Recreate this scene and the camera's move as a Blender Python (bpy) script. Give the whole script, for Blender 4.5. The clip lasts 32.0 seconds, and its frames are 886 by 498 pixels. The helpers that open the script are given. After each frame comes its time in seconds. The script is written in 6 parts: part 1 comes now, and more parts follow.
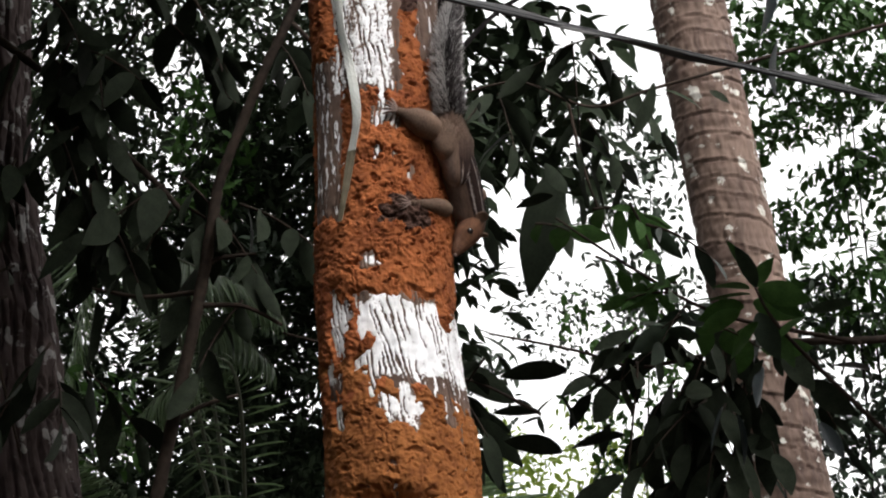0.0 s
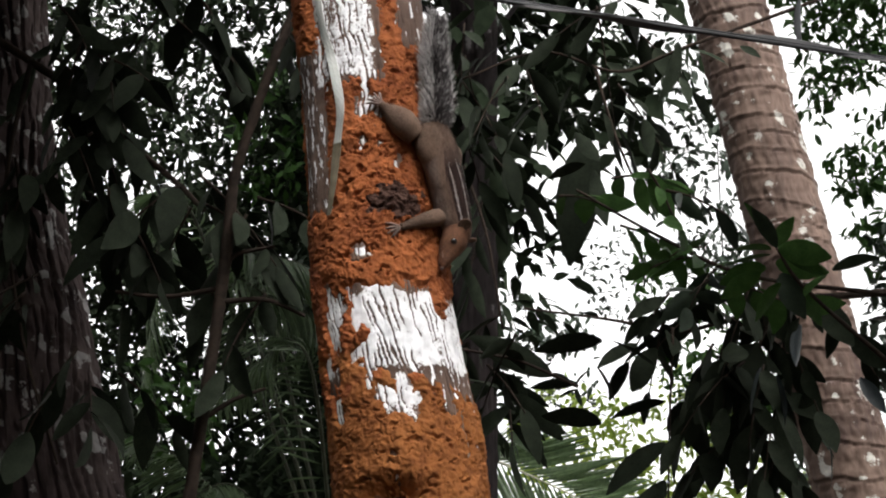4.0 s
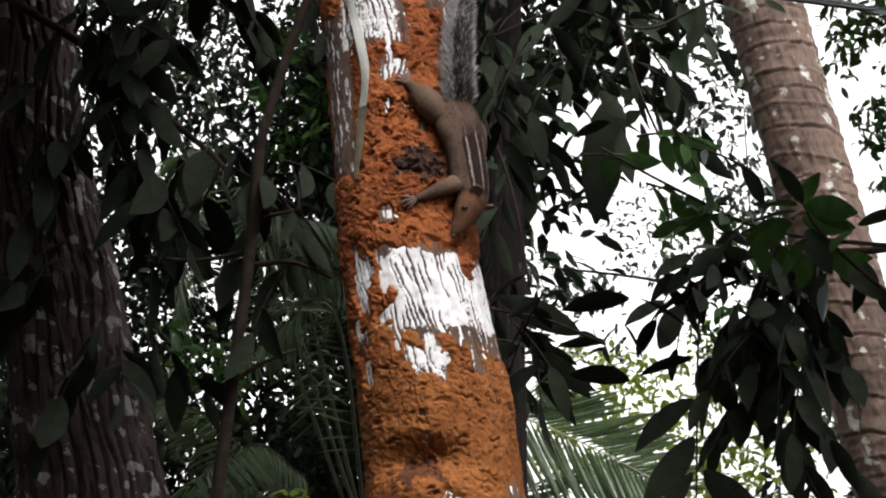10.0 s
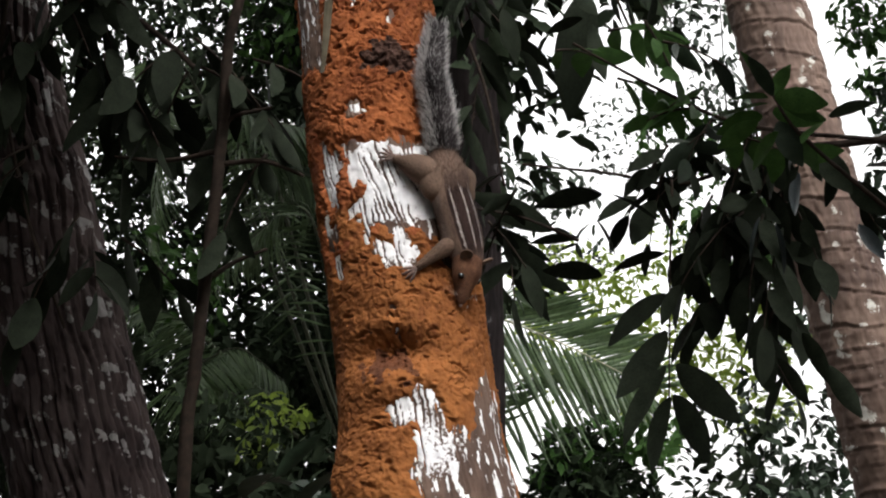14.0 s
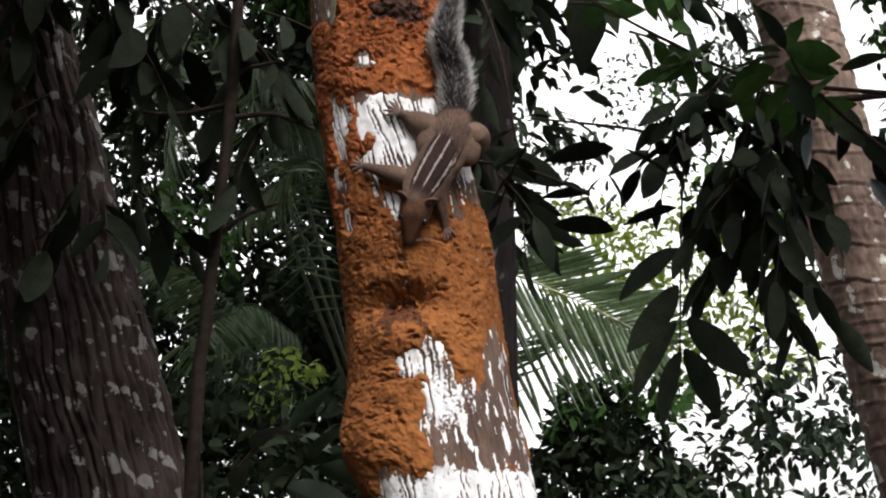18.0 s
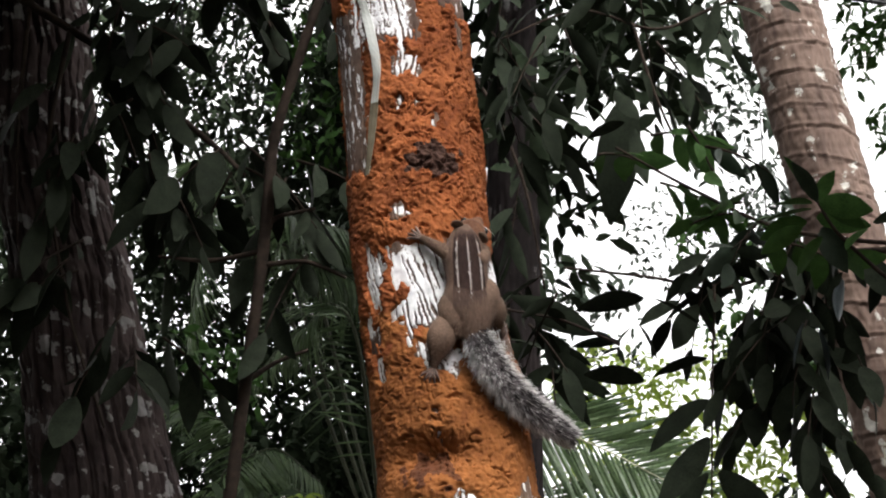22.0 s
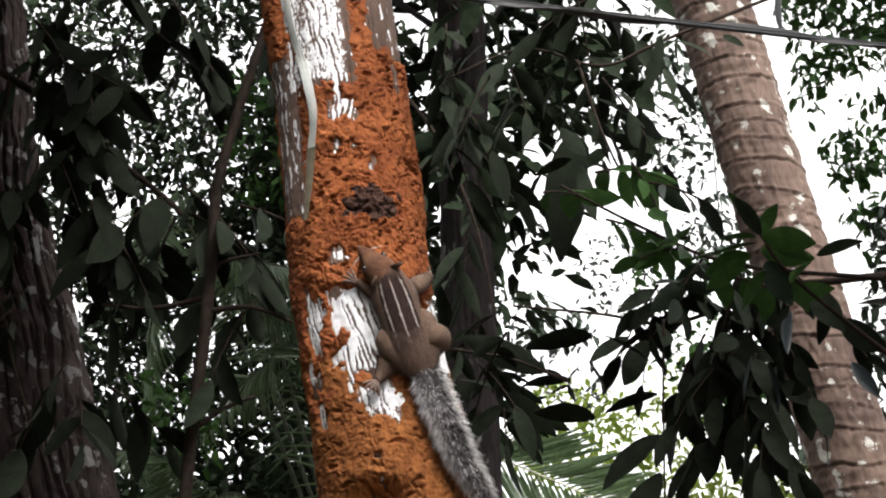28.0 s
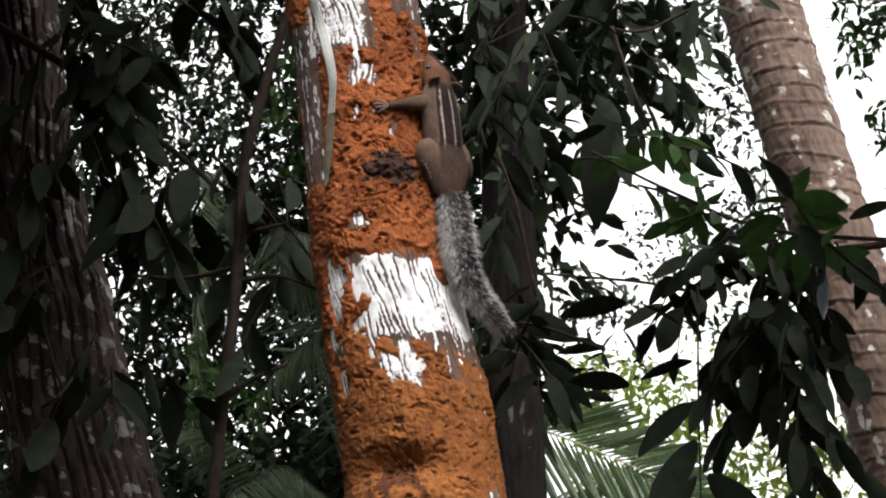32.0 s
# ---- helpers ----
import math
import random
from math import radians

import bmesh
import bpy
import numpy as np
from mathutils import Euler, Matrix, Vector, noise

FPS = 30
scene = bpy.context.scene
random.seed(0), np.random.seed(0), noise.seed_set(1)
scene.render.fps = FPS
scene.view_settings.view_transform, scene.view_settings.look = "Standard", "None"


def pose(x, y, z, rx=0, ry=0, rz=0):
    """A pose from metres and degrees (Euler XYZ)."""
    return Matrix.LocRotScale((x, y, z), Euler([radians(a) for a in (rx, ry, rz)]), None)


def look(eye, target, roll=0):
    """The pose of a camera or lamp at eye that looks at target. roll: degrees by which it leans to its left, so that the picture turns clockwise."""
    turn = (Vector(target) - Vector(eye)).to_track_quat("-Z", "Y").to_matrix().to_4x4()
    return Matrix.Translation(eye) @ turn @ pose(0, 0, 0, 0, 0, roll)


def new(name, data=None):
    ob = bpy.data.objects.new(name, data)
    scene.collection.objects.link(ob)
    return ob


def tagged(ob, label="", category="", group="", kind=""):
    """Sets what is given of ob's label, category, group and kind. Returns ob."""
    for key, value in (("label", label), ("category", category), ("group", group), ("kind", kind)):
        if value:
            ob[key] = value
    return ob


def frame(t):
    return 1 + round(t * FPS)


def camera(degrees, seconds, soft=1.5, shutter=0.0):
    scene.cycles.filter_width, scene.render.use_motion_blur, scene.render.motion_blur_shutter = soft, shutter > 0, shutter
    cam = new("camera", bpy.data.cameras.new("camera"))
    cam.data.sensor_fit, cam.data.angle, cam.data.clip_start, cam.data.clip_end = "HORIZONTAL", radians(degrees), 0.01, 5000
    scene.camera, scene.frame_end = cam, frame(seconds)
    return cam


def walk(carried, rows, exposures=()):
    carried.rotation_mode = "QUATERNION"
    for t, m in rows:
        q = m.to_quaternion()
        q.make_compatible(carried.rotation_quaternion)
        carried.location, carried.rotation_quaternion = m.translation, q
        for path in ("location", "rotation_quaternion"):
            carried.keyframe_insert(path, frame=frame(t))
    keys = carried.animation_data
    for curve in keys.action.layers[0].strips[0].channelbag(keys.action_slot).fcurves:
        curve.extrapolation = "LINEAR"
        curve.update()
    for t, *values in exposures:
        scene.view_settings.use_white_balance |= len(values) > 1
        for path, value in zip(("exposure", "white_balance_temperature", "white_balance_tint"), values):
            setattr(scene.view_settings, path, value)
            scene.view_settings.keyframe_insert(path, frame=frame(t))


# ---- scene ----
cam = camera(30.0, 32.0, soft=2.1)
PATH = [
    (0, (-0.1056, -1.7174, 1.4874), (0.0200, 0.1639, 2.1542), 0.40),
    (0.5, (-0.0733, -1.7074, 1.4996), (0.0315, 0.1750, 2.1672), 0.09),
    (1, (-0.0567, -1.7040, 1.5069), (0.0216, 0.1838, 2.1627), -0.35),
    (1.5, (-0.0407, -1.7212, 1.5069), (0.0229, 0.1593, 2.1848), -1.05),
    (2, (-0.0281, -1.7258, 1.5096), (0.0277, 0.1618, 2.1682), -1.59),
    (2.5, (-0.0185, -1.7269, 1.5114), (0.0216, 0.1698, 2.1447), -1.51),
    (4.5, (-0.0058, -1.7179, 1.5073), (0.0145, 0.1804, 2.1365), -2.54),
    (5, (-0.0099, -1.7215, 1.5075), (0.0020, 0.1797, 2.1284), -2.32),
    (5.5, (-0.0121, -1.7226, 1.5061), (-0.0014, 0.1821, 2.1162), -1.93),
    (6, (-0.0105, -1.7295, 1.5059), (0.0010, 0.1747, 2.1172), -2.27),
    (6.5, (-0.0057, -1.7241, 1.5070), (0.0160, 0.1797, 2.1195), -2.84),
    (7, (-0.0062, -1.7231, 1.5070), (-0.0185, 0.1827, 2.1137), -2.56),
    (7.5, (-0.0076, -1.7379, 1.5063), (-0.0184, 0.1688, 2.1099), -2.61),
    (8, (-0.0089, -1.7301, 1.5067), (-0.0065, 0.1688, 2.1344), -2.29),
    (8.5, (-0.0097, -1.7254, 1.5096), (-0.0110, 0.1747, 2.1337), -2.44),
    (9, (-0.0086, -1.7292, 1.5107), (-0.0002, 0.1697, 2.1384), -2.93),
    (9.5, (-0.0051, -1.7333, 1.5097), (0.0010, 0.1791, 2.0951), -3.10),
    (10, (-0.0061, -1.7307, 1.5078), (-0.0174, 0.1820, 2.0922), -2.85),
    (10.5, (-0.0066, -1.7292, 1.5094), (-0.0160, 0.1874, 2.0809), -2.73),
    (11, (-0.0064, -1.7292, 1.5072), (-0.0088, 0.1904, 2.0686), -2.76),
    (11.5, (-0.0090, -1.7223, 1.5078), (-0.0093, 0.1921, 2.0867), -2.94),
    (12, (-0.0036, -1.7263, 1.5043), (-0.0024, 0.1978, 2.0499), -3.07),
    (12.5, (-0.0022, -1.7258, 1.5005), (0.0132, 0.2067, 2.0153), -3.16),
    (13, (-0.0025, -1.7287, 1.4967), (0.0000, 0.2113, 1.9829), -3.05),
    (13.5, (0.0009, -1.7305, 1.4958), (0.0036, 0.2141, 1.9635), -3.25),
    (14, (0.0036, -1.7264, 1.4960), (0.0113, 0.2170, 1.9684), -3.67),
    (14.5, (0.0035, -1.7248, 1.4912), (0.0102, 0.2263, 1.9304), -3.84),
    (16.5, (0.0090, -1.7171, 1.4935), (0.0303, 0.2332, 1.9360), -3.64),
    (17, (0.0107, -1.7190, 1.4946), (0.0238, 0.2345, 1.9233), -3.70),
    (17.5, (0.0130, -1.7161, 1.4955), (0.0286, 0.2355, 1.9323), -3.87),
    (18, (0.0082, -1.7236, 1.4918), (-0.0041, 0.2312, 1.9143), -3.49),
    (18.5, (0.0077, -1.7251, 1.4910), (-0.0049, 0.2341, 1.8928), -3.14),
    (19, (0.0066, -1.7237, 1.4903), (-0.0037, 0.2354, 1.8925), -3.52),
    (19.5, (0.0062, -1.7178, 1.4909), (-0.0091, 0.2370, 1.9132), -3.54),
    (20, (0.0034, -1.7268, 1.4911), (-0.0338, 0.2170, 1.9604), -3.38),
    (20.5, (-0.0004, -1.7230, 1.4977), (-0.0359, 0.2035, 2.0337), -3.14),
    (21, (-0.0021, -1.7238, 1.4996), (-0.0372, 0.1871, 2.0887), -2.88),
    (21.5, (-0.0020, -1.7260, 1.4972), (-0.0442, 0.1849, 2.0862), -2.77),
    (22, (-0.0022, -1.7215, 1.4993), (-0.0329, 0.1884, 2.0922), -2.80),
    (22.5, (0.0041, -1.7173, 1.4993), (-0.0054, 0.1864, 2.1126), -3.25),
    (23, (0.0064, -1.7204, 1.5026), (0.0117, 0.1816, 2.1210), -3.62),
    (23.5, (0.0083, -1.7213, 1.5048), (0.0069, 0.1823, 2.1182), -3.48),
    (24, (0.0107, -1.7223, 1.5056), (0.0003, 0.1801, 2.1227), -3.38),
    (24.5, (0.0103, -1.7192, 1.5042), (0.0123, 0.1832, 2.1214), -3.48),
    (25, (0.0103, -1.7149, 1.5046), (0.0055, 0.1863, 2.1254), -3.61),
    (25.5, (0.0145, -1.7199, 1.5026), (0.0182, 0.1790, 2.1305), -3.78),
    (27.5, (0.0205, -1.7233, 1.5080), (0.0356, 0.1750, 2.1372), -4.41),
    (28, (0.0201, -1.7161, 1.5064), (0.0400, 0.1812, 2.1388), -4.55),
    (28.5, (0.0167, -1.7133, 1.5069), (0.0218, 0.1911, 2.1178), -4.23),
    (29, (0.0175, -1.7151, 1.5040), (0.0263, 0.1958, 2.0943), -4.42),
    (29.5, (0.0234, -1.7155, 1.5032), (0.0403, 0.1937, 2.0989), -4.56),
    (30, (0.0262, -1.7149, 1.5006), (0.0411, 0.1893, 2.1119), -5.01),
    (30.5, (0.0365, -1.7160, 1.5014), (0.0682, 0.1836, 2.1261), -5.34),
    (31, (0.0467, -1.7162, 1.4970), (0.0593, 0.1862, 2.1142), -5.26),
    (31.5, (0.0474, -1.7063, 1.5009), (0.0105, 0.2021, 2.0981), -4.78),
    (32, (0.0494, -1.7015, 1.4981), (0.0066, 0.2035, 2.1056), -4.52),
]
walk(cam, [(t, look(eye, target, roll)) for t, eye, target, roll in PATH],
     [(0, 2.06), (19, 2.10), (22, 2.34), (25, 2.43), (30, 2.43), (32, 2.22)])

# ---- light: an overcast sky, seen white between the leaves ----
world = bpy.data.worlds.new("overcast_sky")
scene.world = world
world.use_nodes = True
wn, wl = world.node_tree.nodes, world.node_tree.links
sky = wn.new("ShaderNodeTexSky")
sky.sky_type = "NISHITA"
sky.sun_disc = False
sky.sun_elevation, sky.sun_rotation = radians(52), radians(160)
sky.air_density, sky.dust_density, sky.ozone_density = 1.0, 7.0, 1.0
haze = wn.new("ShaderNodeHueSaturation")
haze.inputs["Saturation"].default_value = 0.06
haze.inputs["Value"].default_value = 1.0
wl.new(sky.outputs["Color"], haze.inputs["Color"])
cloud = wn.new("ShaderNodeMix")
cloud.data_type = "RGBA"
cloud.inputs["Factor"].default_value = 0.55
cloud.inputs["B"].default_value = (2.95, 2.90, 2.85, 1)
wl.new(haze.outputs["Color"], cloud.inputs["A"])
wl.new(cloud.outputs["Result"], wn["Background"].inputs["Color"])
wn["Background"].inputs["Strength"].default_value = 0.15

sun_data = bpy.data.lights.new("sun", "SUN")
sun_data.energy, sun_data.angle, sun_data.color = 0.55, radians(40), (1.0, 0.985, 0.96)
sun = new("sun", sun_data)
sun.matrix_world = look((3, -8, 11), (0, 0, 2))


# ---- materials ----
def material(name, base, dark, scale=30.0, rough=0.8, bump=0.3, detail=6.0, stretch=(1, 1, 1), island=0.0, spec=0.3,
             distance=0.003, through_light=0.0, big=0.5):
    """Two scales of colour variation between base and dark, and a relief; island: how much each loose piece differs."""
    m = bpy.data.materials.new(name)
    m.use_nodes = True
    n, l = m.node_tree.nodes, m.node_tree.links
    bsdf = n["Principled BSDF"]
    bsdf.inputs["Roughness"].default_value = rough
    bsdf.inputs["Specular IOR Level"].default_value = spec
    tex = n.new("ShaderNodeTexCoord")
    mapping = n.new("ShaderNodeMapping")
    mapping.inputs["Scale"].default_value = stretch
    l.new(tex.outputs["Object"], mapping.inputs["Vector"])
    fine, broad = n.new("ShaderNodeTexNoise"), n.new("ShaderNodeTexNoise")
    fine.inputs["Scale"].default_value, fine.inputs["Detail"].default_value = scale, detail
    broad.inputs["Scale"].default_value, broad.inputs["Detail"].default_value = scale * 0.12, 3.0
    l.new(mapping.outputs["Vector"], fine.inputs["Vector"])
    l.new(tex.outputs["Object"], broad.inputs["Vector"])
    both = n.new("ShaderNodeMix")
    both.inputs["Factor"].default_value = big
    l.new(fine.outputs["Fac"], both.inputs["A"])
    l.new(broad.outputs["Fac"], both.inputs["B"])
    ramp = n.new("ShaderNodeValToRGB")
    ramp.color_ramp.elements[0].position, ramp.color_ramp.elements[0].color = 0.36, (*dark, 1)
    ramp.color_ramp.elements[1].position, ramp.color_ramp.elements[1].color = 0.64, (*base, 1)
    l.new(both.outputs["Result"], ramp.inputs["Fac"])
    colour = ramp.outputs["Color"]
    if island:
        geo, hsv = n.new("ShaderNodeNewGeometry"), n.new("ShaderNodeHueSaturation")
        info = n.new("ShaderNodeObjectInfo")
        add, span = n.new("ShaderNodeMath"), n.new("ShaderNodeMapRange")
        add.operation = "ADD"
        l.new(geo.outputs["Random Per Island"], add.inputs[0])
        l.new(info.outputs["Random"], add.inputs[1])
        span.inputs["From Max"].default_value = 2.0
        span.inputs["To Min"].default_value, span.inputs["To Max"].default_value = 1 - island, 1 + island
        l.new(add.outputs["Value"], span.inputs["Value"])
        l.new(span.outputs["Result"], hsv.inputs["Value"])
        l.new(colour, hsv.inputs["Color"])
        colour = hsv.outputs["Color"]
    l.new(colour, bsdf.inputs["Base Color"])
    relief = n.new("ShaderNodeBump")
    relief.inputs["Strength"].default_value, relief.inputs["Distance"].default_value = bump, distance
    l.new(fine.outputs["Fac"], relief.inputs["Height"])
    l.new(relief.outputs["Normal"], bsdf.inputs["Normal"])
    if through_light:
        glow, mix = n.new("ShaderNodeBsdfTranslucent"), n.new("ShaderNodeMixShader")
        l.new(colour, glow.inputs["Color"])
        mix.inputs["Fac"].default_value = through_light
        l.new(bsdf.outputs["BSDF"], mix.inputs[1])
        l.new(glow.outputs["BSDF"], mix.inputs[2])
        l.new(mix.outputs["Shader"], n["Material Output"].inputs["Surface"])
    return m


def painted_bark(name, bark, dark, paint, spec=0.3):
    """Bark whose ridges carry lime wash where the mesh's paint value says so."""
    m = material(name, bark, dark, scale=60, rough=0.85, bump=0.5, stretch=(1, 1, 0.25), spec=spec)
    n, l = m.node_tree.nodes, m.node_tree.links
    bsdf = n["Principled BSDF"]
    under = bsdf.inputs["Base Color"].links[0].from_socket
    attr, grain, mix = n.new("ShaderNodeAttribute"), n.new("ShaderNodeTexNoise"), n.new("ShaderNodeMix")
    attr.attribute_name = "paint"
    tex = n.new("ShaderNodeTexCoord")
    grain.inputs["Scale"].default_value, grain.inputs["Detail"].default_value = 260, 8
    l.new(tex.outputs["Object"], grain.inputs["Vector"])
    add, cut = n.new("ShaderNodeMath"), n.new("ShaderNodeMapRange")
    add.operation = "ADD"
    l.new(attr.outputs["Fac"], add.inputs[0])
    l.new(grain.outputs["Fac"], add.inputs[1])
    cut.inputs["From Min"].default_value, cut.inputs["From Max"].default_value = 0.92, 1.08
    l.new(add.outputs["Value"], cut.inputs["Value"])
    mix.data_type = "RGBA"
    l.new(cut.outputs["Result"], mix.inputs["Factor"])
    l.new(under, mix.inputs["A"])
    white, tint = n.new("ShaderNodeTexNoise"), n.new("ShaderNodeValToRGB")
    white.inputs["Scale"].default_value, white.inputs["Detail"].default_value = 90, 6
    l.new(tex.outputs["Object"], white.inputs["Vector"])
    tint.color_ramp.elements[0].position, tint.color_ramp.elements[0].color = 0.3, (*[c * 0.72 for c in paint], 1)
    tint.color_ramp.elements[1].position, tint.color_ramp.elements[1].color = 0.6, (*paint, 1)
    l.new(white.outputs["Fac"], tint.inputs["Fac"])
    l.new(tint.outputs["Color"], mix.inputs["B"])
    l.new(mix.outputs["Result"], bsdf.inputs["Base Color"])
    return m


def striped_fur(name):
    """Squirrel's back: grey-brown flanks, dark saddle, three pale stripes along it. The thing's x runs to the head, y across."""
    m = material(name, (0.150, 0.097, 0.072), (0.076, 0.049, 0.038), scale=420, rough=0.9, bump=0.6, stretch=(0.25, 1, 1), spec=0.15,
                 distance=0.001)
    n, l = m.node_tree.nodes, m.node_tree.links
    bsdf = n["Principled BSDF"]
    under = bsdf.inputs["Base Color"].links[0].from_socket
    attr = n.new("ShaderNodeAttribute")
    attr.attribute_name = "stripe"
    ramp, mix = n.new("ShaderNodeValToRGB"), n.new("ShaderNodeMix")
    mix.data_type, mix.blend_type = "RGBA", "MULTIPLY"
    mix.inputs["Factor"].default_value = 1.0
    e = ramp.color_ramp.elements
    e[0].position, e[0].color = 0.0, (0.24, 0.21, 0.24, 1)
    e[1].position, e[1].color = 1.0, (3.5, 5.0, 6.4, 1)
    mid = e.new(0.4)
    mid.color = (1.0, 1.0, 1.0, 1)
    l.new(attr.outputs["Fac"], ramp.inputs["Fac"])
    l.new(under, mix.inputs["A"])
    l.new(ramp.outputs["Color"], mix.inputs["B"])
    l.new(mix.outputs["Result"], bsdf.inputs["Base Color"])
    return m


MUD = material("termite_mud", (0.30, 0.098, 0.034), (0.140, 0.040, 0.016), scale=120, rough=0.95, bump=0.8, spec=0.1, distance=0.002)
MUD_FRESH = material("fresh_mud", (0.275, 0.105, 0.033), (0.135, 0.046, 0.016), scale=120, rough=0.95, bump=0.8, spec=0.1, distance=0.002)
LIMED_BARK = painted_bark("limed_bark", (0.150, 0.096, 0.072), (0.056, 0.034, 0.026), (0.78, 0.77, 0.78))
BURNT_MUD = material("dark_mud", (0.080, 0.043, 0.032), (0.022, 0.012, 0.010), scale=150, rough=0.95, bump=0.8, spec=0.1)
# damp mud of the hollow, with its overhang's shade put into the colour
DAMP_SHADED_MUD = material("damp_shaded_mud", (0.130, 0.048, 0.022), (0.050, 0.019, 0.011), scale=130, rough=0.9, bump=0.9, spec=0.1)
RIBBON = material("plastic_ribbon", (0.62, 0.63, 0.60), (0.42, 0.43, 0.40), scale=60, rough=0.4, bump=0.1, through_light=0.3)
RIBBON_END = material("dirty_ribbon", (0.17, 0.145, 0.10), (0.09, 0.075, 0.05), scale=80, rough=0.5, bump=0.1, through_light=0.3)
PALM_BARK = painted_bark("palm_bark", (0.160, 0.108, 0.084), (0.068, 0.043, 0.035), (0.46, 0.44, 0.40))
DARK_BARK = painted_bark("furrowed_bark", (0.074, 0.056, 0.053), (0.021, 0.015, 0.015), (0.23, 0.22, 0.215), 0.05)
# bark and lichen darkened: the deep shade on this trunk is in the colour
SHADOWED_BARK = painted_bark("shade_darkened_bark", (0.018, 0.014, 0.014), (0.006, 0.005, 0.005), (0.08, 0.075, 0.075), 0.04)
TWIG_BARK = material("twig_bark", (0.040, 0.029, 0.023), (0.017, 0.013, 0.011), scale=80, rough=0.85, bump=0.4, spec=0.04)
# near black: shade under the trees is put into this bark's colour
SHADE_BARK = material("shade_dark_bark", (0.014, 0.012, 0.012), (0.006, 0.005, 0.005), spec=0.08, scale=40, rough=0.9, bump=0.6, stretch=(1, 1, 0.3))
LEAF = material("leathery_leaf", (0.024, 0.040, 0.022), (0.012, 0.020, 0.012), scale=40, rough=0.5, bump=0.15, island=0.4, spec=0.22, through_light=0.06)
LEAF_FRESH = material("fresh_leaf", (0.042, 0.090, 0.022), (0.020, 0.046, 0.012), scale=40, rough=0.55, bump=0.15, island=0.35, spec=0.07, through_light=0.15)
# LEAF_DARK and LEAF_DEEP hold part of the grove's shade in their base colour
LEAF_DARK = material("deep_shade_leaf", (0.030, 0.041, 0.024), (0.014, 0.020, 0.012), scale=30, rough=0.7, bump=0.1, island=0.4, spec=0.02, through_light=0.05)
LEAF_DEEP = material("shaded_leathery_leaf", (0.0230, 0.0285, 0.0190), (0.0115, 0.0145, 0.0100), scale=40, rough=0.6, bump=0.15, island=0.5, spec=0.015, through_light=0.02)
# glossy leaf whose blue-grey base imitates the sky reflected on it
LEAF_PALE = material("sky_sheen_leaf", (0.026, 0.034, 0.037), (0.014, 0.019, 0.020), scale=40, rough=0.36, bump=0.15, island=0.2, spec=0.35, through_light=0.04)
LEAF_LIGHT = material("yellow_green_leaf", (0.30, 0.40, 0.070), (0.15, 0.22, 0.040), scale=30, rough=0.5, bump=0.1, island=0.4, through_light=0.55)
FROND = material("palm_leaflet", (0.098, 0.146, 0.066), (0.047, 0.076, 0.035), scale=25, rough=0.35, bump=0.1, island=0.5, spec=0.4, through_light=0.45)
RACHIS = material("frond_stalk", (0.46, 0.47, 0.32), (0.28, 0.29, 0.18), scale=30, rough=0.5)
# darker copy of frond_stalk: the undergrowth's shade is put into its colour
SHADED_STALK = material("shaded_frond_stalk", (0.050, 0.056, 0.030), (0.024, 0.028, 0.015), scale=30, rough=0.6)
CABLE = material("cable_sheath", (0.018, 0.018, 0.020), (0.010, 0.010, 0.011), scale=60, rough=0.55, bump=0.1, spec=0.3)
# the band's lighter grey stands for sky reflected on its upper faces
CABLE_BAND = material("sky_lit_cable_band", (0.085, 0.082, 0.080), (0.035, 0.035, 0.037), scale=9, rough=0.6, bump=0.1, spec=0.12)
FUR = striped_fur("striped_fur")
FUR_HEAD = material("russet_fur", (0.150, 0.070, 0.040), (0.065, 0.031, 0.020), scale=420, rough=0.9, bump=0.6, spec=0.15, distance=0.001)
FUR_LIMB = material("tawny_fur", (0.155, 0.100, 0.072), (0.080, 0.052, 0.039), scale=420, rough=0.9, bump=0.6, spec=0.15, distance=0.001)
FUR_TAIL = material("grizzled_fur", (0.24, 0.215, 0.22), (0.035, 0.029, 0.030), scale=170, rough=0.9, bump=0.5, spec=0.15, distance=0.001, island=0.7)
FUR_TIP = material("pale_hair", (0.72, 0.70, 0.69), (0.46, 0.44, 0.43), scale=200, rough=0.9, bump=0.2, island=0.3, through_light=0.3)
PAW = material("paw_skin", (0.19, 0.125, 0.105), (0.09, 0.06, 0.05), scale=300, rough=0.7, bump=0.3)
EYE = material("dark_eye", (0.010, 0.008, 0.007), (0.006, 0.005, 0.005), scale=50, rough=0.08, bump=0.0, spec=0.7)
SOIL = material("leaf_litter_soil", (0.065, 0.048, 0.034), (0.030, 0.022, 0.016), scale=6, rough=0.95, bump=0.6, distance=0.03)


# ---- mesh helpers ----
def mesh_object(name, verts, faces, mat, parent=None, smooth=True, label=""):
    me = bpy.data.meshes.new(name)
    me.from_pydata([tuple(v) for v in verts] if not isinstance(verts, np.ndarray) else verts.tolist(), [],
                   faces.tolist() if isinstance(faces, np.ndarray) else faces)
    for one in (mat if isinstance(mat, (list, tuple)) else [mat]):
        me.materials.append(one)
    if smooth:
        me.polygons.foreach_set("use_smooth", np.ones(len(me.polygons), dtype=bool))
    me.update()
    ob = new(name, me)
    if parent is not None:
        ob.parent = parent
    if label:
        tagged(ob, label)
    return ob


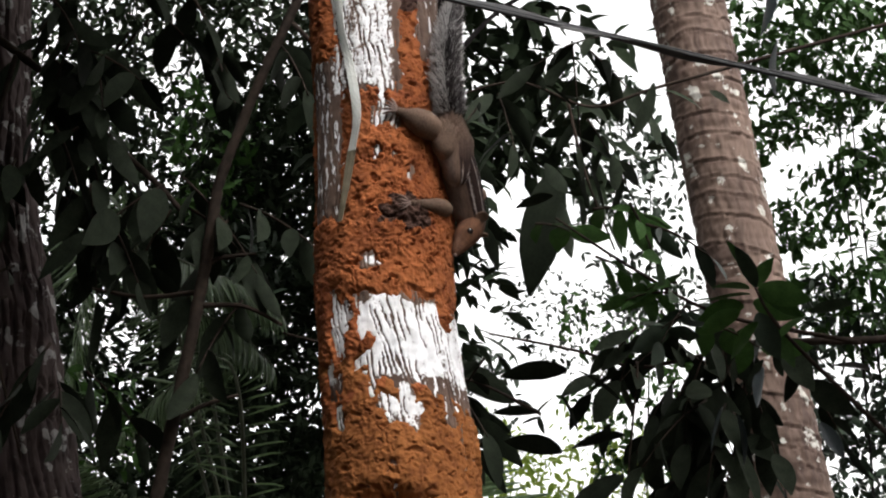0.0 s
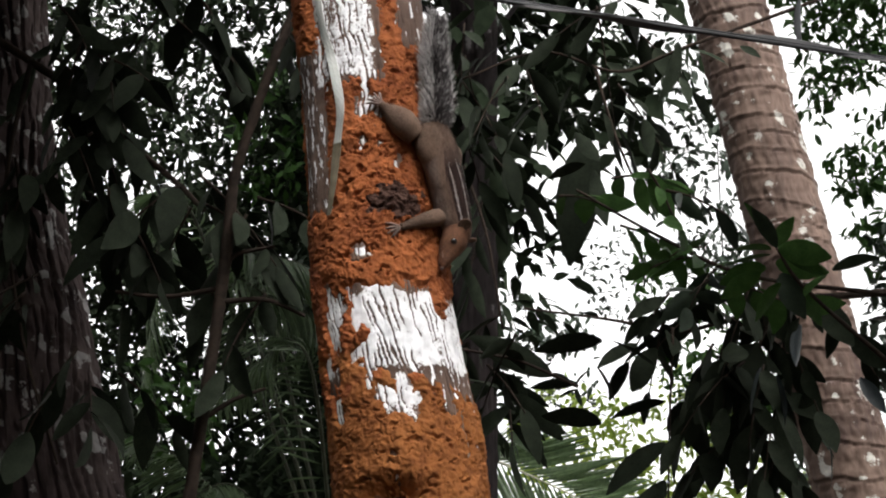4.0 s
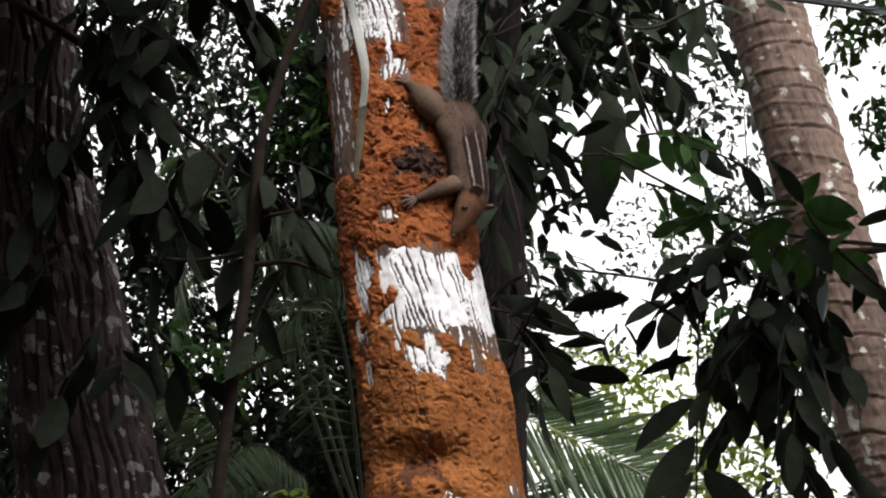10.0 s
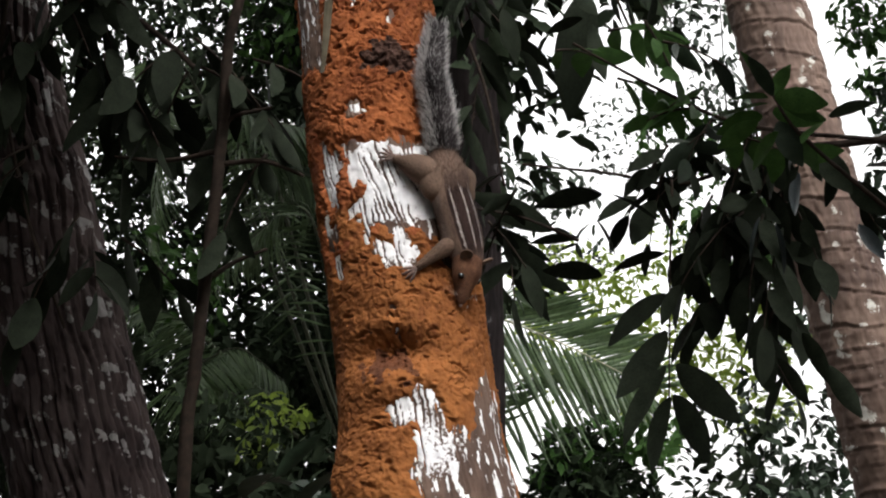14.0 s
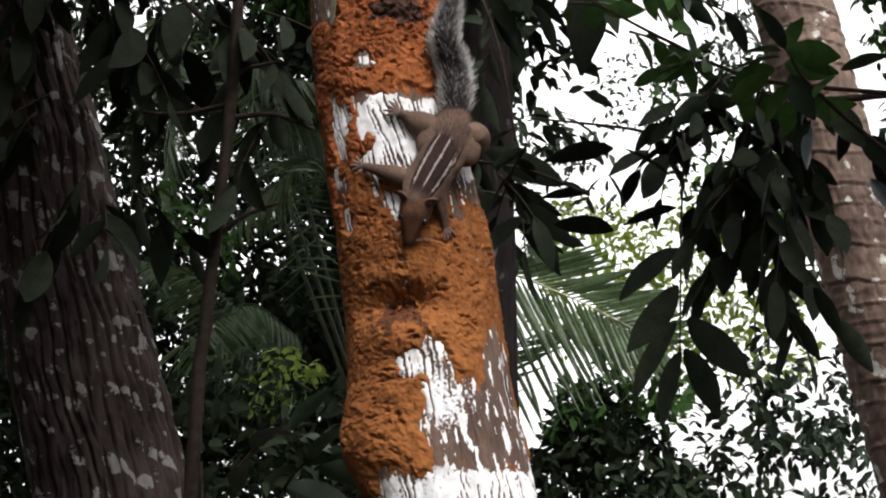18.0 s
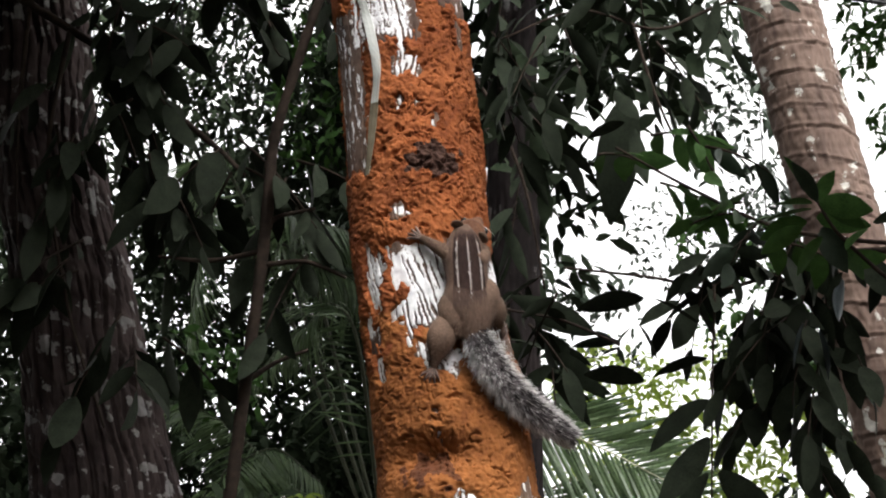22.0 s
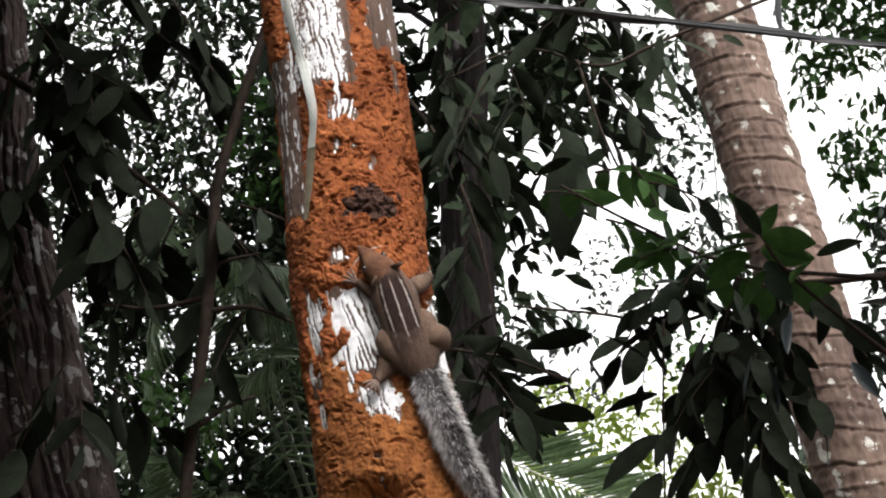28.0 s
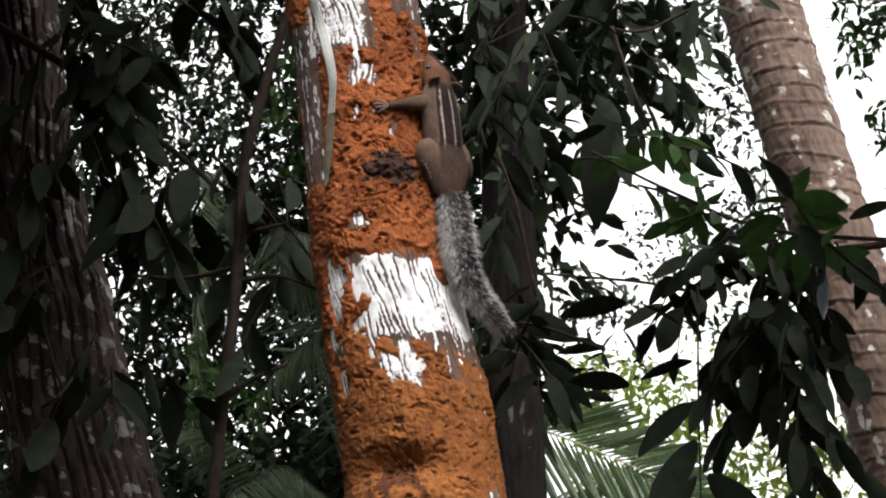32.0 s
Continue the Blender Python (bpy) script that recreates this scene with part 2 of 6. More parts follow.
def part(name, bm, mat, parent, label=""):
    me = bpy.data.meshes.new(name)
    bm.to_mesh(me)
    bm.free()
    me.materials.append(mat)
    me.polygons.foreach_set("use_smooth", np.ones(len(me.polygons), dtype=bool))
    ob = new(name, me)
    ob.parent = parent
    if label:
        tagged(ob, label)
    return ob


def thing(name, at, label, category, group="", kind=""):
    ob = new(name)
    ob.empty_display_size = 0.05
    ob.location = at
    return tagged(ob, label, category, group, kind)


def smooth_line(points, steps=8):
    """A smooth line through the points (Catmull-Rom)."""
    p = [Vector(q) for q in points]
    p = [p[0] * 2 - p[1]] + p + [p[-1] * 2 - p[-2]]
    out = []
    for k in range(1, len(p) - 2):
        for s in range(steps):
            u = s / steps
            out.append(0.5 * (2 * p[k] + (p[k + 1] - p[k - 1]) * u + (2 * p[k - 1] - 5 * p[k] + 4 * p[k + 1] - p[k + 2]) * u * u
                              + (3 * p[k] - p[k - 1] - 3 * p[k + 1] + p[k + 2]) * u ** 3))
    return out + [p[-2]]


def tube(points, radii, sides=8, uneven=0.0, seed=0):
    """Verts and faces of a tapered tube along a line, with a little wobble."""
    rng = random.Random(seed)
    verts, faces, n = [], [], len(points)
    side = None
    for k, p in enumerate(points):
        way = (points[min(k + 1, n - 1)] - points[max(k - 1, 0)]).normalized()
        if side is None:
            side = way.orthogonal().normalized()
        side = (side - way * side.dot(way)).normalized()
        up = way.cross(side)
        r = radii[k] if hasattr(radii, "__len__") else radii
        for s in range(sides):
            a = 2 * math.pi * s / sides
            verts.append(p + (side * math.cos(a) + up * math.sin(a)) * r * (1 + rng.uniform(-uneven, uneven)))
    for k in range(n - 1):
        for s in range(sides):
            faces.append((k * sides + s, k * sides + (s + 1) % sides, (k + 1) * sides + (s + 1) % sides, (k + 1) * sides + s))
    faces.append(tuple(range(sides))[::-1])
    faces.append(tuple((n - 1) * sides + s for s in range(sides)))
    return verts, faces


def branch(name, points, r0, r1, mat, parent, sides=8, uneven=0.08, steps=8, label=""):
    line = smooth_line(points, steps)
    radii = [r0 + (r1 - r0) * k / (len(line) - 1) for k in range(len(line))]
    base = parent.matrix_basis.translation if parent is not None else Vector((0, 0, 0))
    v, f = tube([p - base for p in line], radii, sides, uneven, len(name) + len(line))
    return mesh_object(name, v, f, mat, parent, label=label)


def leaf_shape(width, fold, droop, wave, segs=6, seed=0):
    """One leaf of length 1 along +x, its upper face to +z: two halves folded along the midrib, curved down to the tip."""
    rng = random.Random(seed)
    verts, faces = [], []
    for k in range(segs + 1):
        s = k / segs
        w = width * (math.sin(math.pi * min(1, s * 0.975 + 0.012) ** 0.92)) ** 0.68 * (1 - 0.25 * max(0.0, s - 0.7) / 0.3) * 0.5
        z = -droop * s * s
        for side in (-1, 0, 1):
            verts.append((s, side * w, z + abs(side) * w * fold + (rng.uniform(-wave, wave) if side else 0)))
    for k in range(segs):
        a = 3 * k
        faces += [(a, a + 3, a + 4, a + 1), (a + 1, a + 4, a + 5, a + 2)]
    return verts, faces


LEAF_MESHES = {}


def leaf_mesh(mat, kind):
    """Shared meshes of the large leaves, four forms for each material."""
    if (mat.name, kind) not in LEAF_MESHES:
        width, fold, droop, wave = [(0.34, 0.30, 0.10, 0.006), (0.38, 0.20, 0.16, 0.008), (0.29, 0.40, 0.06, 0.005), (0.36, 0.15, 0.22, 0.008)][kind]
        v, f = leaf_shape(width, fold, droop, wave, 10, kind)
        me = bpy.data.meshes.new("leaf")
        me.from_pydata(v, [], f)
        me.materials.append(mat)
        me.polygons.foreach_set("use_smooth", np.ones(len(me.polygons), dtype=bool))
        LEAF_MESHES[(mat.name, kind)] = me
    return LEAF_MESHES[(mat.name, kind)]


def sprig(start, way, count, leaf, mat, parent, rng, broad=1.0, hang=0.5):
    """A thin drooping twig with leaves set by turns on both sides and one at its end."""
    start, way = Vector(start), Vector(way).normalized()
    length = leaf * count * 0.24
    pts = [start + way * length * u + Vector((0, 0, -0.30 * length * u * u)) for u in (0, 0.35, 0.7, 1.0)]
    branch("twig", pts, 0.0026, 0.0012, TWIG_BARK, parent, 5, 0.05, 3)
    line = smooth_line(pts, 4)
    across = way.cross(Vector((0, 0, 1)))
    across = (across + Vector((0, 0.001, 0))).normalized()
    for k in range(count):
        u = (k + 0.6) / count
        at = line[min(len(line) - 1, int(u * len(line)))]
        if k == count - 1:
            out = way * 0.9
        else:
            out = way * rng.uniform(0.25, 0.6) + across * (1 if k % 2 else -1) * rng.uniform(0.6, 1.0)
        out = out + Vector((rng.uniform(-0.25, 0.25), rng.uniform(-0.25, 0.25), rng.uniform(-0.5, 0.25) - hang))
        place_leaf(at, at + out.normalized() * leaf * rng.uniform(0.65, 1.12), mat, parent, rng, broad)


def leafy(parent, box, y, count, leaf, mats, rng, broad=1.0, hang=0.5, each=6, lean=(0, 0, -0.3)):
    """Sprigs all over a stretch of a bough: box gives its ends across and in height, y its depth; mats: two leaf materials, the first the usual."""
    x0, x1, z0, z1 = box
    for _ in range(count):
        start = Vector((rng.uniform(x0, x1), y + rng.uniform(-0.10, 0.10), rng.uniform(z0, z1) + leaf * 0.5))
        way = Vector((rng.uniform(-1, 1), rng.uniform(-0.6, 0.6), rng.uniform(-0.7, 0.2))) + Vector(lean)
        sprig(start, way, each + rng.randrange(-1, 2), leaf, mats[0] if rng.random() < 0.9 else mats[1], parent, rng, broad, hang)


def place_leaf(base, tip, mat, parent, rng, broad=1.0):
    base, tip = Vector(base), Vector(tip)
    way = tip - base
    up = Vector((rng.uniform(-0.6, 0.6), rng.uniform(-0.5, 0.9), rng.uniform(0.2, 1.0)))
    side = up.cross(way).normalized()
    up = way.cross(side).normalized()
    ob = new("leaf", leaf_mesh(mat, rng.randrange(4)))
    ob.parent = parent
    length = way.length
    rot = Matrix((way.normalized(), side, up)).transposed().to_4x4()
    ob.matrix_basis = Matrix.Translation(base - parent.matrix_basis.translation) @ rot @ Matrix.Diagonal((length, length * broad, length, 1))
    return ob


def leaf_mass(name, base, way, up, length, width, mat, parent, droop=0.15, label=""):
    """Many leaves joined in one mesh: arrays of base points, directions and upper sides. Each leaf is a folded blade of six faces."""
    n = len(base)
    way = way / np.linalg.norm(way, axis=1, keepdims=True)
    side = np.cross(up, way)
    side /= np.linalg.norm(side, axis=1, keepdims=True) + 1e-9
    up = np.cross(way, side)
    length, width = length[:, None], width[:, None]
    rows = []
    for s, w, z in ((0.0, 0.0, 0.0), (0.33, 0.46, -0.01), (0.68, 0.40, -0.06), (1.0, 0.0, -0.16)):
        mid = base + way * length * s + up * length * z * droop / 0.15
        if w == 0.0:
            rows.append(mid)
        else:
            rows += [mid - side * width * w + up * width * 0.12, mid, mid + side * width * w + up * width * 0.12]
    verts = np.stack(rows, 1).reshape(-1, 3)
    first = (np.arange(n) * 8)[:, None]
    quads = np.concatenate([first + np.array([[1, 4, 5, 2]]), first + np.array([[2, 5, 6, 3]])])
    tris = np.concatenate([first + np.array([t]) for t in ([0, 1, 2], [0, 2, 3], [4, 7, 5], [5, 7, 6])])
    return mesh_object(name, verts, quads.tolist() + tris.tolist(), mat, parent, label=label)


def crown(name, centre, radii, clumps, per, leaf, mat, parent, seed, spread=0.30, hollow=0.35, flat=0.6):
    """A crown of leaves in clumps on an uneven shell and inside it, with gaps between the clumps."""
    rng = np.random.default_rng(seed)
    d = rng.normal(size=(clumps, 3))
    d /= np.linalg.norm(d, axis=1, keepdims=True)
    r = rng.uniform(hollow, 1.0, clumps) ** 0.6 * (1 + 0.25 * np.sin(d[:, 0] * 5 + seed) * np.cos(d[:, 2] * 4))
    centres = np.array(centre) + d * r[:, None] * np.array(radii)
    size = rng.uniform(0.6, 1.4, clumps) * spread
    which = np.repeat(np.arange(clumps), per)
    off = rng.normal(size=(len(which), 3)) * size[which][:, None] * np.array([1, 1, flat])
    base = centres[which] + off
    way = off + rng.normal(size=off.shape) * 0.25 * size[which][:, None] + np.array([0, 0, -0.25]) * size[which][:, None]
    up = rng.normal(size=off.shape) * 0.5 + np.array([0, 0, 1.0])
    length = leaf * rng.uniform(0.6, 1.25, len(which))
    base = base - np.array(parent.matrix_basis.translation)
    return leaf_mass(name, base, way, up, length, length * rng.uniform(0.34, 0.5, len(which)), mat, parent)


def mass(name, centre, radii, count, leaf, mat, parent, seed, gap=-0.2, scale=20.0, droop=0.3, thin=()):
    """A close mass of leaves with an uneven outline; gap (-1 to 1) sets how much of it is holes, scale their size."""
    rng = np.random.default_rng(seed)
    u = rng.uniform(-1.1, 1.1, (count * 2, 3))
    p = np.array(centre) + u * np.array(radii)
    edge = (np.abs(u) ** 3.0).sum(1) ** (1 / 3.0) + 0.22 * field(p[:, 0], p[:, 2], scale * 0.35, seed + 3, 2)
    thick = np.clip((field(p[:, 0] + 0.3 * p[:, 1], p[:, 2], scale, seed + 5, 3) - gap) * 2.6 + 0.5, 0.03, 1)
    for cx, cz, rx, rz in thin:
        thick = thick * np.where(((p[:, 0] - cx) / rx) ** 2 + ((p[:, 2] - cz) / rz) ** 2 < 1, 0.42, 1.0)
    keep = (edge < 0.97) & (rng.uniform(size=len(p)) < thick)
    p = p[keep][:count]
    n = len(p)
    way = rng.normal(size=(n, 3)) + np.array([0, 0, -droop])
    up = rng.normal(size=(n, 3)) * 0.7 + np.array([0, -0.3, 1.0])
    length = leaf * rng.uniform(0.6, 1.25, n)
    return leaf_mass(name, p - np.array(parent.matrix_basis.translation), way, up, length, length * rng.uniform(0.36, 0.52, n), mat, parent)


def field(a, z, scale, seed, octaves=4):
    """Smooth noise over the arrays a and z, about -1 to 1: sums of turned waves."""
    rng = np.random.default_rng(seed)
    out, amp, total = np.zeros_like(a), 1.0, 0.0
    for o in range(octaves):
        part_sum = np.zeros_like(a)
        for _ in range(7):
            turn, ph, k = rng.uniform(0, 2 * math.pi), rng.uniform(0, 6.28), rng.uniform(0.7, 1.4) * scale * 2 ** o
            part_sum += np.sin((a * math.cos(turn) + z * math.sin(turn)) * k + ph + 1.3 * np.sin(a * k * 0.31 + z * k * 0.43 + ph))
        out += amp * part_sum / 3.2
        total += amp
        amp *= 0.55
    return out / total * 1.6


def grains(a, z, cells, seed, octaves=3):
    """Lattice noise over the arrays a and z, about -1 to 1, with that many cells to the metre."""
    rng = np.random.default_rng(seed)
    out, amp, total = np.zeros_like(a), 1.0, 0.0
    for o in range(octaves):
        table = rng.uniform(-1, 1, (256, 256))
        turn, k = rng.uniform(0, 6.28), cells * 2 ** o
        x, y = (a * math.cos(turn) + z * math.sin(turn)) * k + 50, (z * math.cos(turn) - a * math.sin(turn)) * k + 50
        i, j = np.floor(x).astype(int), np.floor(y).astype(int)
        fx, fy = x - i, y - j
        fx, fy = fx * fx * (3 - 2 * fx), fy * fy * (3 - 2 * fy)
        i0, i1, j0, j1 = i % 256, (i + 1) % 256, j % 256, (j + 1) % 256
        out += amp * ((table[i0, j0] * (1 - fx) + table[i1, j0] * fx) * (1 - fy) + (table[i0, j1] * (1 - fx) + table[i1, j1] * fx) * fy)
        total += amp
        amp *= 0.5
    return out / total * 1.5

# ---- the ground ----
def ground():
    n, verts, faces = 60, [], []
    for j in range(n + 1):
        for k in range(n + 1):
            u, v = 2 * k / n - 1, 2 * j / n - 1
            x, y = 900 * u * abs(u) ** 2.2, 900 * v * abs(v) ** 2.2
            verts.append((x, y, 0.05 * noise.noise(Vector((x * 0.4, y * 0.4, 0))) - 0.03))
    for j in range(n):
        for k in range(n):
            a = j * (n + 1) + k
            faces.append((a, a + 1, a + n + 2, a + n + 1))
    ob = mesh_object("ground", verts, faces, SOIL)
    tagged(ob, "brown soil with leaf litter under the trees", "ground", kind="structure")


ground()

# ---- the limed trunk with its crust of termite mud ----
AXIS_Z = (-0.3, 1.0, 1.582, 1.642, 1.70, 1.79, 1.87, 1.94, 2.03, 2.28, 2.37, 3.0, 6.0)
AXIS_X = (0.110, 0.030, -0.006, -0.014, -0.023, -0.028, -0.033, -0.041, -0.053, -0.064, -0.070, -0.105, -0.270)
RADIUS = (0.135, 0.100, 0.0865, 0.086, 0.0835, 0.0785, 0.0775, 0.0755, 0.0718, 0.0725, 0.0728, 0.070, 0.060)


def oval(a, z, ca, cz, ra, rz):
    """Positive inside an oval, about 1 at its centre."""
    return 1 - np.sqrt(((a - ca) / ra) ** 2 + ((z - cz) / rz) ** 2)


def block(a, z, a0, a1, z0, z1, soft=0.02):
    """Positive inside a rectangle."""
    return np.minimum(np.minimum(a - a0, a1 - a), np.minimum(z - z0, z1 - z)) / soft


# where the mud has fallen off: (across, height, half width, half height)
LIMED_SPOTS = [
    (0.002, 2.222, 0.013, 0.011), (-0.002, 2.247, 0.003, 0.016), (-0.017, 2.058, 0.008, 0.006), (-0.01, 2.056, 0.004, 0.004), (-0.009, 2.178, 0.0025, 0.004),
    (0.012, 2.18, 0.002, 0.004), (-0.065, 1.99, 0.009, 0.03), (-0.05, 2, 0.004, 0.014), (-0.038, 1.945, 0.007, 0.007), (-0.031, 1.926, 0.005, 0.014),
    (-0.013, 1.897, 0.009, 0.012), (0.008, 1.893, 0.012, 0.013), (0.004, 1.91, 0.005, 0.014), (-0.015, 1.838, 0.004, 0.003), (-0.014, 1.816, 0.003, 0.003),
    (-0.009, 1.808, 0.002, 0.005), (-0.075, 1.894, 0.006, 0.012), (-0.017, 1.732, 0.013, 0.01), (0.008, 1.743, 0.01, 0.012), (-0.003, 1.726, 0.009, 0.005),
]
# the same where the bark below carries no lime of its own
BARE_SPOTS = [
    (0.056, 1.905, 0.007, 0.022), (0.072, 1.862, 0.004, 0.026), (0.1, 1.85, 0.004, 0.04), (0.011, 1.712, 0.012, 0.02), (0.02, 1.684, 0.018, 0.02),
    (0.04, 1.682, 0.016, 0.022), (0.012, 1.658, 0.022, 0.034), (0.04, 1.655, 0.04, 0.032), (0.09, 1.69, 0.028, 0.06), (-0.004, 1.706, 0.004, 0.004),
    (0.015, 2.293, 0.006, 0.012), (0.03, 2.16, 0.003, 0.01), (-0.085, 1.935, 0.006, 0.02), (-0.072, 1.925, 0.005, 0.014), (0.076, 2.27, 0.006, 0.016),
    (-0.058, 2.125, 0.006, 0.014),
]


def bare(a, z):
    """Positive where bark or lime shows, negative under mud."""
    wa, wz = a + 0.0045 * field(a, z, 190, 3), z + 0.006 * field(a, z, 170, 4)
    m = block(wa, wz, -0.034, 0.125, 1.927 - 0.02 * np.clip((a + 0.02) / 0.1, 0, 1), 2.017, 0.012)
    m = np.minimum(m, -oval(wa, wz, -0.030, 1.966, 0.014, 0.013) * 2)
    m = np.minimum(m, -oval(wa, wz, 0.066, 2.008, 0.014, 0.020) * 2)
    top = block(wa, wz, -0.055, 0.020, 2.258, 9.0, 0.012)
    top = np.maximum(top, block(wa, wz, 0.045, 0.13, 2.300, 9.0, 0.012))
    top = np.maximum(top, block(wa, wz, -0.060, 0.13, 2.400, 9.0, 0.012))
    top = np.maximum(top, block(wa, wz, -0.112, -0.052, 2.120, 2.300, 0.012))
    m = np.maximum(m, top)
    for ca, cz, ra, rz in LIMED_SPOTS + BARE_SPOTS:
        m = np.maximum(m, oval(wa, wz, ca, cz, ra * 1.15, rz * 1.15) * 1.5)
    m = np.maximum(m, block(wa, wz, -0.075, 0.3, -9.0, 1.626 - 0.012 * field(a, z, 60, 9) * 0.5, 0.012))
    m = np.maximum(m, block(wa, wz, -0.6, 0.3, -9.0, 1.600, 0.012))
    m = np.maximum(m, block(wa, wz, 0.150, 0.3, -9.0, 9.0, 0.02) - 0.2)
    return m


def limed(a, z):
    """How much lime the bark carries."""
    wz = z + 0.006 * field(a, z, 90, 21)
    p = block(a, wz, -0.10, 0.20, 1.925, 2.020, 0.010)
    p = np.maximum(p, np.minimum(0.84, block(a, wz, -0.068, 0.020, 2.250, 2.75, 0.014)))
    p = np.maximum(p, 0.6 * oval(a, wz, 0.0, 1.70, 0.075, 0.06) * 2)
    p = np.maximum(p, block(a, wz, -0.35, 0.35, 0.3, 1.628, 0.010))
    for ca, cz, ra, rz in LIMED_SPOTS:
        p = np.maximum(p, oval(a, wz, ca, cz, ra * 1.8, rz * 1.8) * 2)
    return np.clip(p, 0, 1)


def limed_trunk():
    body = thing("tree_trunk", (AXIS_X[0], 0, 0), "limewashed leaning tree trunk crusted with orange termite mud", "tree")

    def grid(z0, z1, rows, cols, ends=(-math.pi, math.pi)):
        th = np.linspace(*ends, cols)
        z = np.linspace(z0, z1, rows)
        zz, tt = np.meshgrid(z, th, indexing="ij")
        r = np.interp(zz, AXIS_Z, RADIUS)
        return zz, tt, r, tt * r

    def surface(zz, tt, r):
        x = np.interp(zz, AXIS_Z, AXIS_X) + r * np.sin(tt) - AXIS_X[0]
        return np.stack([x, -r * np.cos(tt), zz], -1).reshape(-1, 3)

    def quads(rows, cols):
        i = (np.arange(rows - 1)[:, None] * cols + np.arange(cols - 1)[None]).reshape(-1)
        return np.stack([i, i + 1, i + cols + 1, i + cols], 1)

    def swell(tt, zz):
        """The old wound low on the left, and the knot higher up."""
        a = tt * 0.08
        return (0.017 * np.exp(-((zz - 1.660) / 0.040) ** 2 - ((a + 0.100) / 0.05) ** 2)
                + 0.006 * np.exp(-((zz - 2.112) / 0.022) ** 2 - ((a - 0.022) / 0.022) ** 2)
                + 0.005 * np.exp(-((zz - 1.765) / 0.02) ** 2 - ((a + 0.026) / 0.035) ** 2)
                - 0.030 * np.exp(-((zz - 1.795) / 0.017) ** 2 - ((a + 0.026) / 0.038) ** 2))

    def bark_relief(a, zz):
        """Long narrow furrows between flat ridges; the second value is 1 in the furrows."""
        drift = a + 0.007 * field(a * 0.3, zz, 22, 11, 3) + 0.0018 * field(a, zz, 110, 12, 3)
        wave = np.sin(drift * 980 + 1.6 * np.sin(zz * 23 + drift * 90)) + 0.7 * np.sin(drift * 1430 + 2.2 * np.sin(zz * 41 + drift * 50))
        breaks = field(a * 0.9, zz * 0.5, 130, 13, 3)
        furrow = np.clip((wave - 0.95 + 0.70 * breaks) / 0.45, 0, 1)
        return -0.0026 * furrow + 0.0005 * field(a, zz, 300, 14, 3) + 0.0008 * field(a, zz * 0.3, 160, 15, 2), furrow

    # bark: fine where it is seen close, coarse above and below
    for name, z0, z1, rows, cols in (("bark", 1.44, 2.72, 640, 420), ("upper_bark", 2.72, 6.0, 60, 60), ("lower_bark", -0.25, 1.44, 60, 60)):
        zz, tt, r, a = grid(z0, z1, rows, cols)
        relief, furrow = bark_relief(a, zz)
        sunk = 0.0045 * np.clip(-bare(a, zz) * 1.5 - 0.3, 0, 1)
        v = surface(zz, tt, r + relief - sunk + swell(tt, zz))
        ob = mesh_object(name, v, quads(rows, cols), LIMED_BARK, body)
        lime = np.clip(limed(a, zz) * (1.0 - 0.95 * furrow) - 0.25 * np.clip(field(a, zz, 120, 17, 3) - 0.3, 0, 1), 0, 1)
        flecks = np.clip(field(a * 2.2, zz * 0.6, 210, 18, 4) - np.where(((zz < 1.935) & (a > -0.02)) | ((a < -0.045) & (zz > 2.05)), 0.10, 0.50), 0, 1) * 1.6
        lime = np.maximum(lime, np.clip(flecks, 0, 1) * (1 - furrow)) * 0.72
        ob.data.attributes.new("paint", "FLOAT", "POINT").data.foreach_set("value", lime.reshape(-1).astype(np.float32))

    # mud: a rough crust that thins out to nothing round each bare place
    zz, tt, r, a = grid(1.52, 2.52, 960, 380, (-2.3, 2.3))
    m = -bare(a, zz)
    thick = 0.0048 * np.clip(m, -0.6, 1) - 0.0010
    lumps = field(a, zz, 60, 31, 3)
    worn = np.clip(0.35 + 0.75 * (zz - 1.72) / 0.3 + 0.35 * grains(a, zz, 22, 34, 2), 0.30, 1.1)
    pits = np.clip((grains(a, zz * 1.25, 170, 32, 2) - 0.72) * 5.0, 0, 1)
    gouges = np.clip((grains(a * 0.7, zz * 1.4, 80, 39, 3) - 0.71) * 5.0, 0, 1)
    warp = zz + 0.006 * grains(a, zz, 60, 41, 3)
    crack = np.abs(grains(a * 0.8, warp * 1.2, 46, 37, 3))
    crack = np.clip(1 - crack / 0.055, 0, 1) * np.clip(grains(a, zz, 30, 42, 2) * 3 + 0.2, 0, 1)
    layer = zz * 40 + 2.6 * grains(a, zz * 0.8, 44, 45, 4)
    layer = (1 - (layer - np.floor(layer))) * np.clip(grains(a, zz, 24, 46, 2) * 2.6 + 0.25, 0, 1)
    step = 2.6 * grains(a * 0.9, zz * 1.25, 34, 44, 4)
    step = np.floor(step) + np.clip((step - np.floor(step) - 0.88) / 0.12, 0, 1)
    inside = np.clip(m, 0, 1)
    rough_part = (0.0008 * lumps + 0.0003 * step * worn + 0.0030 * layer * np.clip((zz - 1.84) / 0.12, 0.12, 1) - 0.0036 * pits * (0.75 + 0.35 * worn) - 0.0058 * gouges * (0.3 + 0.7 * worn) - 0.0046 * crack * worn
                  + 0.0009 * grains(a, zz, 330, 33, 2) + 0.0008 * grains(a, zz, 120, 43, 2))
    thick = np.where(m > 0.25, np.maximum(thick + inside * rough_part, 0.0004 - 0.0042 * np.clip(m * 1.5 - 0.5, 0, 1)), thick + inside * rough_part)
